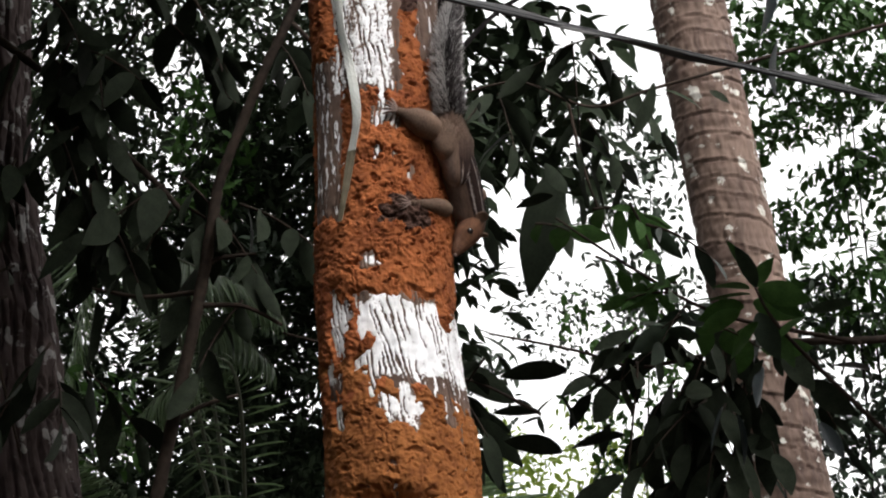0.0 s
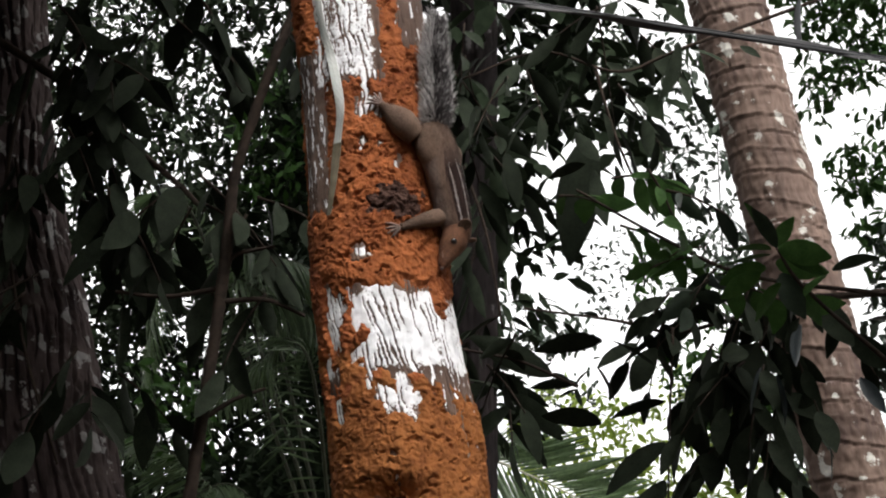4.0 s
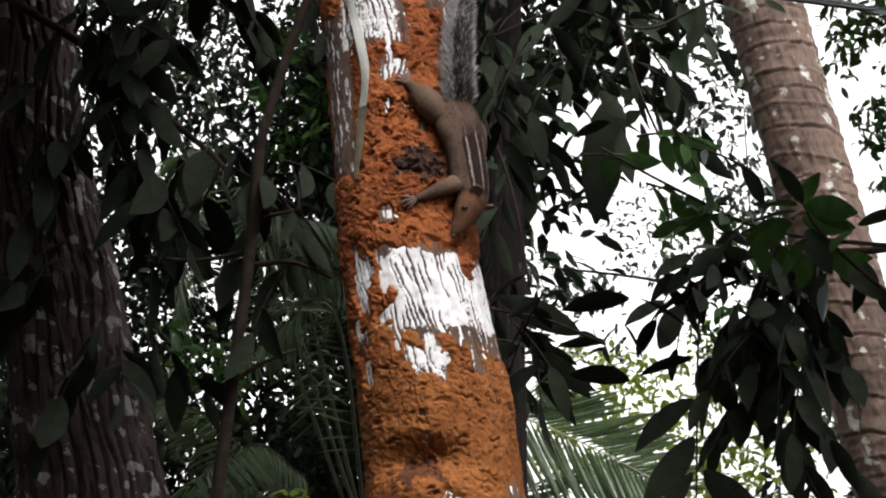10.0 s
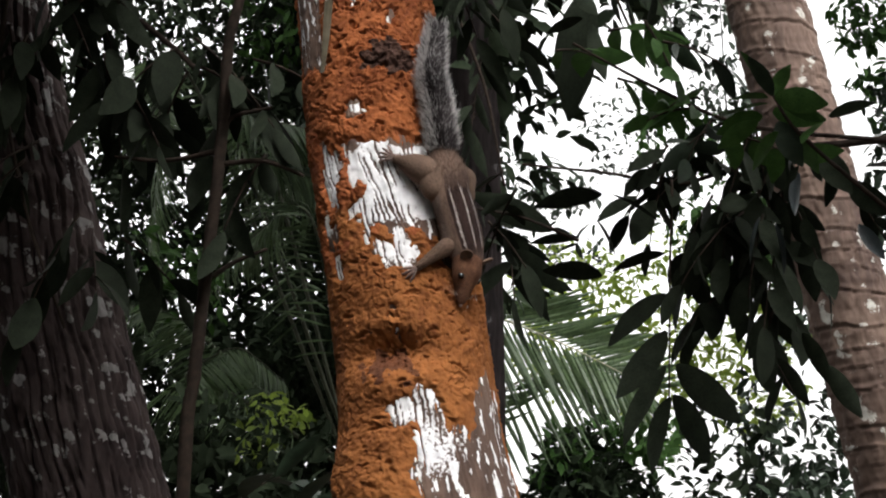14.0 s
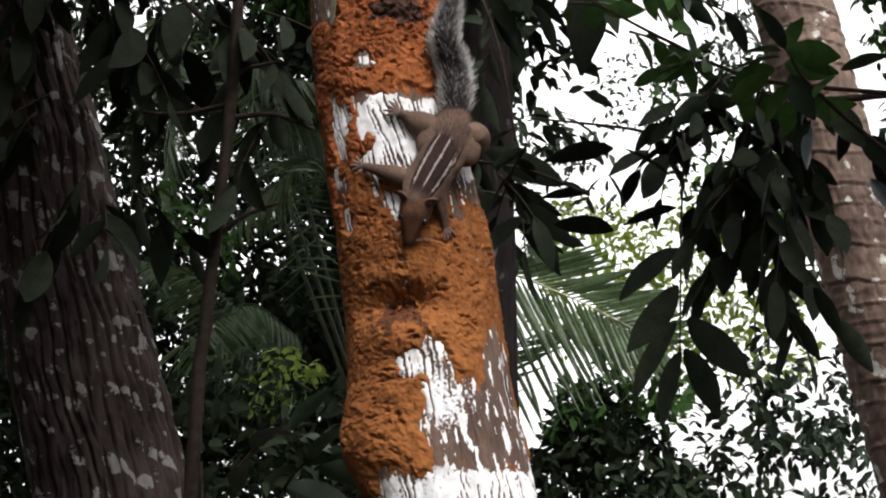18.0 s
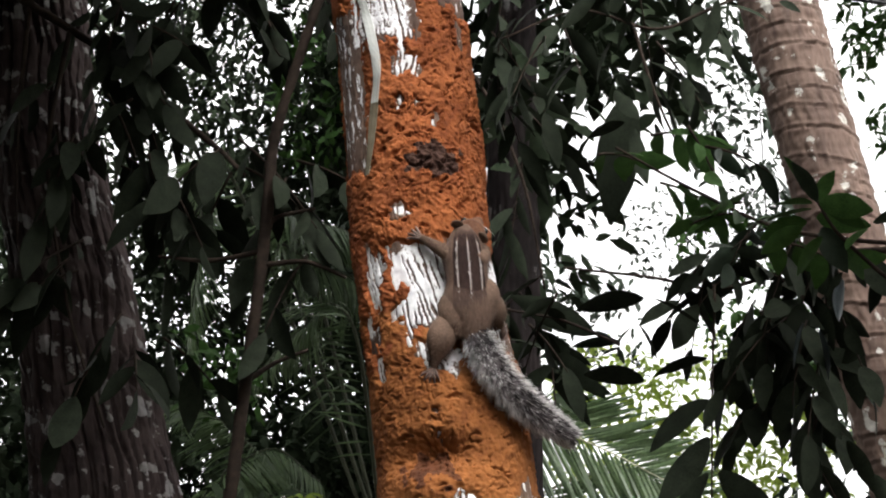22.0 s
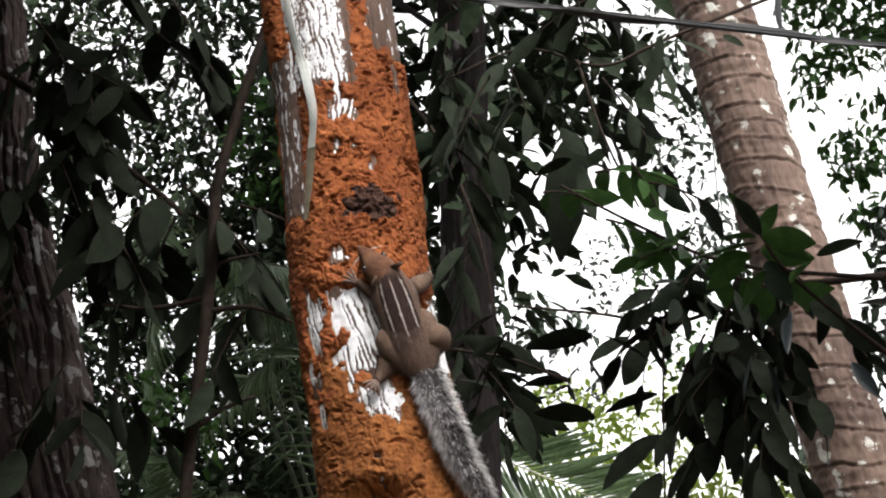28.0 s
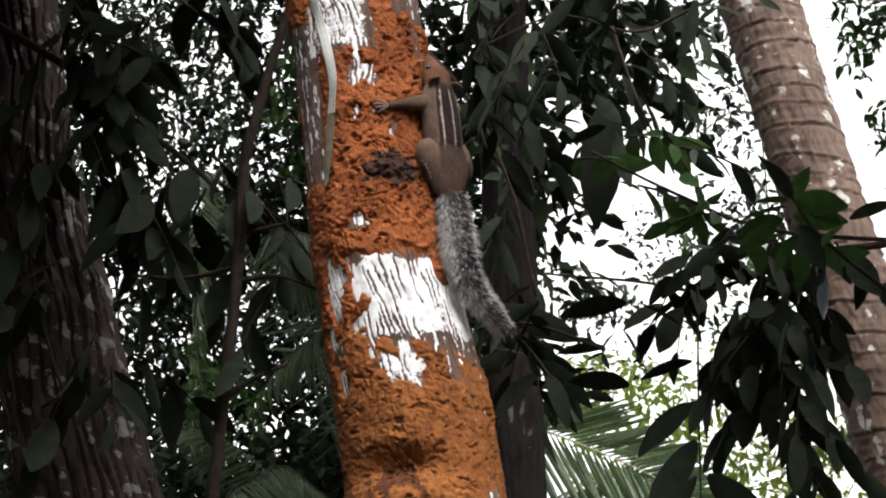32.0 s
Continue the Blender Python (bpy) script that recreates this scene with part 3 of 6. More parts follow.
    knot = np.exp(-((zz - 2.110) / 0.020) ** 2 - ((a - 0.022) / 0.026) ** 2)
    hollow = np.exp(-((zz - 1.793 + 0.35 * (a + 0.026) ** 2 / 0.03) / 0.015) ** 2 - ((a + 0.026) / 0.036) ** 2)
    thick = thick + 0.004 * hollow + (0.9 * hollow + knot) * 0.0050 * grains(a, zz, 190, 35, 3)
    v = surface(zz, tt, r + thick + swell(tt, zz))
    q = quads(960, 380)
    keep = m.reshape(-1)[q].max(1) > -0.5
    ob = mesh_object("mud_crust", v, q[keep], [MUD, BURNT_MUD, MUD_FRESH, DAMP_SHADED_MUD], body, label="rough orange-brown termite mud crust")
    rough = grains(a, zz, 90, 36, 3)
    upper_knot = np.exp(-((zz - 2.372) / 0.022) ** 2 - ((a - 0.040) / 0.022) ** 2)
    scorched = ((np.maximum(knot, upper_knot) + 0.32 * rough) > 0.42)
    fresh = (1.93 - zz + 0.035 * field(a, zz, 45, 38, 4) + 0.02 * rough) > 0
    # damp patch in the hollow, also darkened where the overhang shades it
    damp_shade = np.exp(-((zz - 1.784) / 0.021) ** 2 - ((a + 0.030) / 0.036) ** 2) + 0.55 * rough > 0.62
    kind = np.where(scorched, 1, np.where(damp_shade, 3, np.where(fresh, 2, 0)))
    ob.data.polygons.foreach_set("material_index", kind.reshape(-1)[q[keep][:, 0]].astype(np.int32))
    ob.data.update()
    return body


limed_trunk()


def ribbon():
    """A faded plastic strip that hangs down the trunk's flank."""
    ob = thing("plastic_ribbon", (-0.10, -0.06, 2.10), "faded white plastic ribbon hanging down the trunk", "ribbon")
    arc = [(-0.050, 2.62), (-0.046, 2.45), (-0.043, 2.338), (-0.036, 2.294), (-0.029, 2.258), (-0.026, 2.217), (-0.034, 2.181), (-0.041, 2.145), (-0.046, 2.100)]
    for name, lo, hi, mat in (("strip", 0, 6, RIBBON), ("strip_end", 6, 8, RIBBON_END)):
        pts = []
        for a, z in arc[lo:hi + 1]:
            r = float(np.interp(z, AXIS_Z, RADIUS))
            out = 0.0085 + 0.004 * math.sin(z * 40)
            th = a / r
            pts.append((Vector((float(np.interp(z, AXIS_Z, AXIS_X)) + (r + out) * math.sin(th), -(r + out) * math.cos(th), z)), th))
        line = smooth_line([p for p, _ in pts], 4)
        ths = np.interp(np.linspace(0, 1, len(line)), np.linspace(0, 1, len(pts)), [t for _, t in pts])
        verts, faces = [], []
        for k, (p, th) in enumerate(zip(line, ths)):
            twist = 0.30 * math.sin(k * 0.5)
            side = Vector((math.cos(th + twist), math.sin(th + twist), 0))
            n = Vector((math.sin(th), -math.cos(th), 0))
            w = 0.0050 if name == "strip" else 0.0050 - 0.0020 * k / len(line)
            for s, d in ((-1, 0), (0, 0.0005), (1, 0)):
                verts.append(p - ob.location + side * w * s + n * d)
            for s, d in ((1, -0.0006), (0, 0.0006), (-1, -0.0006)):
                verts.append(p - ob.location + side * w * s + n * (d - 0.0004))
        for k in range(len(line) - 1):
            for s in range(6):
                faces.append((k * 6 + s, k * 6 + (s + 1) % 6, k * 6 + 6 + (s + 1) % 6, k * 6 + 6 + s))
        mesh_object(name, verts, faces, mat, ob, smooth=False)


ribbon()


def cables():
    """A twin service cable across the view in front of the trunk, and a flat band, greyed for sky sheen, twisted round
    it.
    """
    for label, mat, w, t, low, turns in (("black overhead service cable strung in front of the trunk", CABLE, 0.0022, 0.0022, 0.0, 0.0),
                                         ("thin black overhead cable lying along the thicker one", CABLE, 0.0013, 0.0013, 0.0030, 0.0),
                                         ("flat black cable band, sky sheen put into its grey, twisted along the cable", CABLE_BAND, 0.0040, 0.0006, 0.0, 1.0)):
        ob = thing("cable", (0.4, -0.31, 2.15), label, "cable", "overhead cables")
        line = []
        for i in range(301):
            x = -3.4 + 7.6 * i / 300
            z = 2.165 - 0.2117 * (x - 0.338) + 0.004 * (x - 0.338) ** 2 + low
            loose = 0.0065 * math.sin(x * 21.0 + 1.1) if turns else 0.0
            line.append(Vector((x, -0.31 + (0.004 * math.cos(x * 21.0) if turns else -0.001), z + max(loose, -0.002))) - ob.location)
        verts, faces = [], []
        for i, p in enumerate(line):
            turn = (1.2 * math.sin((p.x + 0.4) * 21.0 + 0.2) + 0.5) if turns else 0.0
            for s in range(8):
                c, d = w * math.cos(s * math.pi / 4), t * math.sin(s * math.pi / 4)
                verts.append(p + Vector((0, c * math.cos(turn) - d * math.sin(turn), c * math.sin(turn) + d * math.cos(turn))))
        for i in range(len(line) - 1):
            for s in range(8):
                faces.append((i * 8 + s, i * 8 + (s + 1) % 8, i * 8 + 8 + (s + 1) % 8, i * 8 + 8 + s))
        mesh_object("sheath", verts, faces, mat, ob)


cables()


def bark_column(name, parent, axis, radius, z0, z1, rows, cols, mat, relief, lichen, seed, y):
    """A trunk's bark as a fine grid round a leaning axis; axis and radius are tables over height."""
    th = np.linspace(-math.pi, math.pi, cols)
    zz, tt = np.meshgrid(np.linspace(z0, z1, rows), th, indexing="ij")
    r = np.interp(zz, *radius)
    a = tt * r
    d, mark = relief(a, zz)
    base = parent.matrix_basis.translation
    x = np.interp(zz, *axis) + (r + d) * np.sin(tt) - base.x
    v = np.stack([x, y - (r + d) * np.cos(tt) - base.y, zz - base.z], -1).reshape(-1, 3)
    i = (np.arange(rows - 1)[:, None] * cols + np.arange(cols - 1)[None]).reshape(-1)
    ob = mesh_object(name, v, np.stack([i, i + 1, i + cols + 1, i + cols], 1), mat, parent)
    spots = np.clip(field(a, zz, lichen[0], seed, 4) * lichen[1] + lichen[2], 0, 1) * (1 - mark)
    ob.data.attributes.new("paint", "FLOAT", "POINT").data.foreach_set("value", spots.reshape(-1).astype(np.float32))
    return ob


def palm():
    ob = thing("coconut_palm", (1.22, 1.69, 0), "leaning coconut palm trunk with ring scars and pale lichen spots", "palm tree")
    zs, xs = (-0.2, 1.0, 1.895, 2.248, 2.56, 2.866, 3.173, 4.5, 6.5), (1.22, 1.06, 0.903, 0.845, 0.802, 0.756, 0.712, 0.53, 0.27)
    rz, rr = (-0.2, 0.5, 1.9, 2.6, 3.2, 6.5), (0.155, 0.112, 0.093, 0.086, 0.0855, 0.078)

    def relief(a, z):
        skew = z + 0.16 * a * np.sin(z * 3.1) + 0.005 * field(a, z, 24, 41, 2) + 0.0012 * field(a, z, 120, 47, 2)
        ring = ((skew + 0.012 * np.sin(skew * 31)) / 0.050) % 1.0
        crack = np.clip(1 - ring / 0.07, 0, 1)
        lip = np.exp(-((ring - 0.13) / 0.06) ** 2)
        fissure = np.clip(np.sin(a * 260 + 3 * np.sin(z * 40)) - 0.72, 0, 1) * np.clip(field(a, z * 0.6, 70, 42, 2) * 2, 0, 1)
        return 0.0028 * lip - 0.0062 * crack - 0.006 * fissure + 0.0018 * field(a, z, 150, 43, 3), np.clip(crack + fissure * 2, 0, 1)

    bark_column("trunk", ob, (zs, xs), (rz, rr), 1.3, 3.9, 640, 170, PALM_BARK, relief, (60, 0.8, -0.14), 44, 1.69)
    bark_column("upper_trunk", ob, (zs, xs), (rz, rr), 3.9, 6.5, 50, 40, PALM_BARK, relief, (75, 0.9, -0.1), 45, 1.69)
    bark_column("lower_trunk", ob, (zs, xs), (rz, rr), -0.2, 1.3, 50, 40, PALM_BARK, relief, (75, 0.9, -0.1), 46, 1.69)
    for k in range(9):
        turn = k * 2.4
        out = Vector((math.cos(turn), math.sin(turn), 0))
        top = Vector((0.27, 1.69, 6.5))
        frond("palm_frond", ob, [top, top + out * 0.9 + Vector((0, 0, 0.7)), top + out * 2.0 + Vector((0, 0, 0.5)), top + out * 2.9 + Vector((0, 0, -0.4))], 0.5, 46, 70 + k)


def leaflet_mesh(kind):
    """Shared meshes of long narrow palm leaflets."""
    if ("leaflet", kind) not in LEAF_MESHES:
        v, f = leaf_shape(0.062, 0.5, (0.10, 0.20, 0.32)[kind], 0.002, 6, 30 + kind)
        me = bpy.data.meshes.new("leaflet")
        me.from_pydata(v, [], f)
        me.materials.append(FROND)
        LEAF_MESHES[("leaflet", kind)] = me
    return LEAF_MESHES[("leaflet", kind)]


def frond(name, parent, points, leaflet, count, seed, hang=0.5, mat=None, single=False, ways=None, stalk_mat=None):
    """A feather leaf: a stalk and a leaflet row on each side."""
    rng = np.random.default_rng(seed)
    line = smooth_line(points, 14)
    base = parent.matrix_basis.translation
    v, f = tube([p - base for p in line], [0.011 * (1 - 0.85 * k / (len(line) - 1)) for k in range(len(line))], 6)
    stalk = mesh_object(name, v, f, stalk_mat or RACHIS, parent)
    s = np.linspace(0.10, 0.99, count)
    pts = np.array([tuple(p - base) for p in line])
    pos = np.stack([np.interp(s * (len(line) - 1), np.arange(len(line)), pts[:, c]) for c in range(3)], 1)
    tan = np.gradient(pos, axis=0)
    tan /= np.linalg.norm(tan, axis=1, keepdims=True)
    across = np.cross(tan, np.array([0, 0, 1.0]))
    across /= np.linalg.norm(across, axis=1, keepdims=True) + 1e-9
    for sign in (-1, 1):
        way = tan * 0.55 + sign * across * 0.85 + np.array([0, 0, -hang]) + rng.normal(size=pos.shape) * 0.07
        if ways:
            way = np.array(ways[0 if sign < 0 else 1]) + tan * 0.15 + rng.normal(size=pos.shape) * 0.03
        up = np.cross(way, tan) * sign + rng.normal(size=pos.shape) * 0.15
        size = leaflet * (0.45 + 0.75 * np.sin(np.pi * np.clip(s * 0.85 + 0.12, 0, 1))) * rng.uniform(0.85, 1.1, count)
        if single:
            for p, w, u, ln in zip(pos, way, up, size):
                x = Vector(w).normalized()
                y = Vector(u).cross(x).normalized()
                leaf = new("leaflet", leaflet_mesh(int(rng.integers(3))))
                leaf.parent = stalk
                leaf.matrix_basis = Matrix.Translation(p) @ Matrix((x, y, x.cross(y))).transposed().to_4x4() @ Matrix.Diagonal((ln, leaflet, ln, 1))
        else:
            leaf_mass("frond_blade", pos, way, up, size, np.full(count, 0.012), mat or FROND, stalk, droop=0.3)
    return stalk


palm()


def old_tree():
    ob = thing("forest_tree", (-0.5, 0.95, 0), "old tree with furrowed grey-brown bark and pale lichen", "tree")
    zs = (-0.2, 1.0, 1.30, 1.70, 1.90, 2.00, 2.12, 2.28, 2.54, 2.66, 2.86, 3.5, 6.0)
    right = np.array((-0.26, -0.345, -0.375, -0.437, -0.482, -0.506, -0.533, -0.570, -0.632, -0.648, -0.664, -0.72, -0.92))
    left = np.array((-0.66, -0.655, -0.660, -0.688, -0.728, -0.738, -0.750, -0.774, -0.812, -0.826, -0.842, -0.89, -1.06))

    def relief(a, z):
        drift = a + 0.010 * field(a * 0.3, z, 14, 51, 3)
        wave = np.sin(drift * 300 + 1.8 * np.sin(z * 11 + drift * 40)) + 0.6 * np.sin(drift * 610 + 2 * np.sin(z * 27))
        furrow = np.clip((wave - 0.45 + 0.5 * field(a, z, 45, 52, 2)) / 0.5, 0, 1)
        return -0.013 * furrow + 0.0032 * field(a, z * 0.6, 90, 53, 3), furrow

    tables = (zs, tuple((right + left) / 2)), (zs, tuple((right - left) / 2))
    bark_column("trunk", ob, *tables, 1.3, 3.2, 560, 300, DARK_BARK, relief, (85, 0.9, -0.08), 54, 0.95)
    bark_column("upper_trunk", ob, *tables, 3.2, 6.0, 60, 60, DARK_BARK, relief, (50, 0.9, -0.1), 55, 0.95)
    bark_column("lower_trunk", ob, *tables, -0.2, 1.3, 40, 60, DARK_BARK, relief, (50, 0.9, -0.1), 56, 0.95)
    for k, (p, q) in enumerate((((-0.93, 0.95, 4.4), (-2.0, 1.8, 5.6)), ((-0.95, 0.95, 4.9), (-0.8, 2.6, 6.0)), ((-0.97, 0.95, 5.4), (-1.6, 3.2, 6.2)))):
        mid = (Vector(p) + Vector(q)) / 2 + Vector((0, 0, 0.25))
        branch("limb", [p, mid, q], 0.05, 0.018, DARK_BARK, ob)
    # this crown is out of view, added to shade what stands behind
    crown("crown", (-1.4, 2.6, 6.2), (2.0, 1.9, 1.0), 240, 30, 0.22, LEAF_DARK, ob, 61, 0.36)


old_tree()


def shaded_tree():
    ob = thing("shaded_tree", (0.12, 4.0, 0), "dark slim tree trunk in the shade behind the limed trunk", "tree")
    def relief(a, z):
        furrow = np.clip((np.sin(a * 190 + 2.0 * np.sin(z * 8 + a * 30)) - 0.3 + 0.6 * field(a, z, 40, 57, 2)) / 0.5, 0, 1)
        return -0.006 * furrow + 0.003 * field(a, z * 0.6, 70, 58, 3), furrow

    bark_column("trunk", ob, ((-0.2, 6.5), (-0.03, 0.335)), ((-0.2, 6.5), (0.115, 0.08)), -0.2, 6.5, 420, 90, SHADOWED_BARK, relief, (26, 0.9, -0.35), 59, 4.0)
    branch("limb", [(0.12, 4.0, 4.0), (0.5, 4.2, 4.6), (0.9, 4.4, 4.9)], 0.014, 0.006, SHADE_BARK, ob)
    branch("limb", [(0.12, 4.0, 4.3), (-0.3, 4.3, 4.8), (-0.8, 4.5, 5.0)], 0.014, 0.006, SHADE_BARK, ob)
    crown("crown", (0.25, 4.7, 4.3), (0.42, 0.45, 0.95), 22, 26, 0.13, LEAF_DARK, ob, 62, 0.16)
    mass("near_crown", (0.40, 4.6, 4.15), (0.33, 0.25, 0.62), 330, 0.17, LEAF_DARK, ob, 71, 0.10, 9)
    mass("hanging_leaves", (0.20, 3.65, 3.75), (0.14, 0.15, 0.60), 110, 0.13, LEAF_DARK, ob, 73, -0.1, 9)
    mass("side_crown", (0.85, 4.7, 4.55), (0.38, 0.25, 0.48), 520, 0.15, LEAF_DARK, ob, 72, 0.0, 9)
    crown("lower_crown", (0.12, 4.5, 3.2), (0.28, 0.3, 0.55), 12, 24, 0.12, LEAF_DARK, ob, 63, 0.12)
    # highest crown lies above the view, added to darken the background
    crown("top_crown", (0.6, 4.6, 7.0), (1.7, 1.5, 0.9), 170, 30, 0.24, LEAF_DARK, ob, 64, 0.36)


shaded_tree()


# large leaves that can be told apart: stalk end and tip of each
SPRAY_LEAVES = [
    ((0.291, 1.001, 2.237), (0.178, 1.018, 2.242)),
    ((0.303, 0.957, 2.224), (0.385, 0.974, 2.183)),
    ((0.276, 0.977, 2.186), (0.306, 0.963, 2.118)),
    ((0.394, 1.039, 2.135), (0.297, 1.024, 2.111)),
    ((0.280, 1.006, 2.095), (0.175, 0.968, 2.119)),
    ((0.389, 1.030, 2.063), (0.277, 1.023, 1.992)),
    ((0.376, 0.980, 1.990), (0.286, 0.987, 1.880)),
    ((0.369, 0.976, 1.930), (0.282, 0.964, 1.805)),
    ((0.370, 0.956, 1.875), (0.309, 0.940, 1.755)),
    ((0.375, 0.964, 1.880), (0.430, 0.940, 1.764)),
    ((0.395, 1.030, 1.941), (0.489, 1.007, 1.828)),
    ((0.605, 0.998, 1.975), (0.647, 1.017, 1.893)),
    ((0.577, 1.055, 2.201), (0.521, 1.059, 2.123)),
    ((0.595, 1.005, 2.159), (0.575, 0.982, 2.092)),
    ((0.622, 0.959, 2.253), (0.589, 0.977, 2.202)),
]
ROSETTE_LEAVES = [
    ((0.487, 0.479, 2.222), (0.455, 0.453, 2.275)),
    ((0.502, 0.550, 2.246), (0.528, 0.545, 2.289)),
    ((0.490, 0.479, 2.221), (0.560, 0.465, 2.201)),
    ((0.502, 0.518, 2.227), (0.556, 0.487, 2.187)),
    ((0.493, 0.543, 2.240), (0.429, 0.510, 2.237)),
    ((0.485, 0.509, 2.221), (0.380, 0.500, 2.202)),
    ((0.477, 0.513, 2.204), (0.394, 0.508, 2.185)),
    ((0.499, 0.544, 2.221), (0.596, 0.561, 2.203)),
    ((0.472, 0.498, 2.260), (0.454, 0.497, 2.299)),
    ((0.503, 0.540, 2.203), (0.521, 0.517, 2.134)),
    ((0.460, 0.470, 2.183), (0.403, 0.489, 2.156)),
    ((0.453, 0.500, 2.209), (0.399, 0.479, 2.205)),
    ((0.521, 0.559, 2.193), (0.609, 0.554, 2.072)),
    ((0.497, 0.517, 2.181), (0.450, 0.524, 2.134)),
    ((0.560, 0.473, 2.185), (0.626, 0.475, 2.204)),
    ((0.561, 0.507, 2.189), (0.515, 0.473, 2.158)),
]
BLADE_LEAVES = [
    ((0.252, 1.071, 2.180), (0.166, 1.062, 2.179)),
    ((0.247, 1.076, 2.177), (0.268, 1.041, 2.205)),
    ((0.242, 1.017, 2.158), (0.247, 1.000, 2.128)),
    ((0.237, 1.048, 2.180), (0.196, 1.019, 2.190)),
    ((0.207, 1.059, 2.194), (0.070, 1.052, 2.270)),
    ((0.151, 1.064, 2.153), (0.065, 1.053, 2.206)),
    ((0.244, 0.989, 2.151), (0.209, 0.996, 2.146)),
    ((0.178, 1.077, 2.149), (0.121, 1.060, 2.103)),
    ((0.167, 1.075, 2.113), (0.115, 1.091, 2.138)),
]
HANGING_LEAVES = [
    ((0.345, 1.492, 2.809), (0.286, 1.500, 2.550)),
    ((0.345, 1.405, 2.703), (0.356, 1.382, 2.570)),
    ((0.516, 1.266, 2.912), (0.473, 1.249, 2.783)),
    ((0.394, 1.373, 2.777), (0.434, 1.335, 2.645)),
    ((0.355, 1.265, 2.768), (0.380, 1.285, 2.707)),
    ((0.426, 1.446, 2.735), (0.452, 1.420, 2.608)),
    ((0.323, 1.380, 2.707), (0.249, 1.399, 2.693)),
    ((0.401, 1.519, 2.755), (0.416, 1.530, 2.687)),
    ((0.431, 1.368, 2.647), (0.465, 1.357, 2.584)),
]
TOP_LEAVES = [
    ((0.124, 1.453, 2.981), (0.063, 1.417, 2.898)),
    ((0.280, 1.417, 3.009), (0.317, 1.393, 2.946)),
    ((0.213, 1.514, 2.989), (0.150, 1.478, 2.905)),
    ((0.249, 1.454, 2.909), (0.178, 1.466, 2.849)),
    ((0.304, 1.318, 2.854), (0.256, 1.332, 2.784)),
    ((0.184, 1.512, 3.040), (0.101, 1.473, 2.980)),
    ((0.460, 1.462, 2.833), (0.467, 1.422, 2.733)),
    ((0.311, 1.401, 2.785), (0.355, 1.387, 2.707)),
    ((0.542, 1.311, 2.919), (0.619, 1.290, 2.885)),
    ((0.684, 1.492, 3.006), (0.721, 1.471, 2.974)),
    ((0.299, 1.295, 2.912), (0.368, 1.297, 2.872)),
    ((0.218, 1.385, 2.822), (0.158, 1.392, 2.750)),
    ((0.112, 1.321, 2.816), (0.073, 1.300, 2.721)),
]


def overhead(parent, x, half, seed):
    """Thick unseen leaf layers added above the view, rising away from the clearing, to shade the bough."""
    for k, (y, z, ry, rz) in enumerate(((-0.30, 2.66, 0.20, 0.13), (0.05, 2.86, 0.24, 0.15), (0.50, 3.08, 0.32, 0.17))):
        mass("overhead_leaves", (x, y, z), (half, ry, rz), 620, 0.12, LEAF_DARK, parent, seed + k, -0.7, 8)


def sapling():
    ob = thing("sapling", (-0.44, 0.62, 0), "slender young tree with short side twigs and large leaves", "tree")
    branch("stem", [(-0.46, 0.62, -0.1), (-0.42, 0.62, 1.2), (-0.372, 0.62, 1.78), (-0.356, 0.62, 1.90), (-0.328, 0.62, 2.09), (-0.302, 0.62, 2.28), (-0.293, 0.62, 2.38), (-0.284, 0.62, 2.43), (-0.243, 0.62, 2.56), (-0.203, 0.62, 2.67), (-0.10, 0.64, 2.95), (0.05, 0.7, 3.5)],
           0.0108, 0.0066, TWIG_BARK, ob, 10, 0.12, 10)
    for pts in (((-0.302, 0.62, 2.276), (-0.281, 0.62, 2.291), (-0.228, 0.62, 2.300)), ((-0.308, 0.62, 2.217), (-0.242, 0.62, 2.217), (-0.185, 0.62, 2.190)),
                ((-0.333, 0.63, 2.045), (-0.293, 0.64, 2.072), (-0.245, 0.64, 2.088)), ((-0.30, 0.63, 2.243), (-0.39, 0.65, 2.237), (-0.47, 0.65, 2.248))):
        branch("twig", pts, 0.0045, 0.0025, TWIG_BARK, ob, 7)
    rng = random.Random(5)
    for box, count, leaf in (((-0.26, -0.20, 2.56, 2.66), 2, 0.10), ((-0.28, -0.22, 2.31, 2.36), 2, 0.10), ((-0.28, -0.21, 2.17, 2.22), 1, 0.10), ((-0.40, -0.34, 2.33, 2.40), 2, 0.12)):
        leafy(ob, box, 0.64, count, leaf, (LEAF_DEEP, LEAF_DARK), rng, 1.1, 0.6, 5)


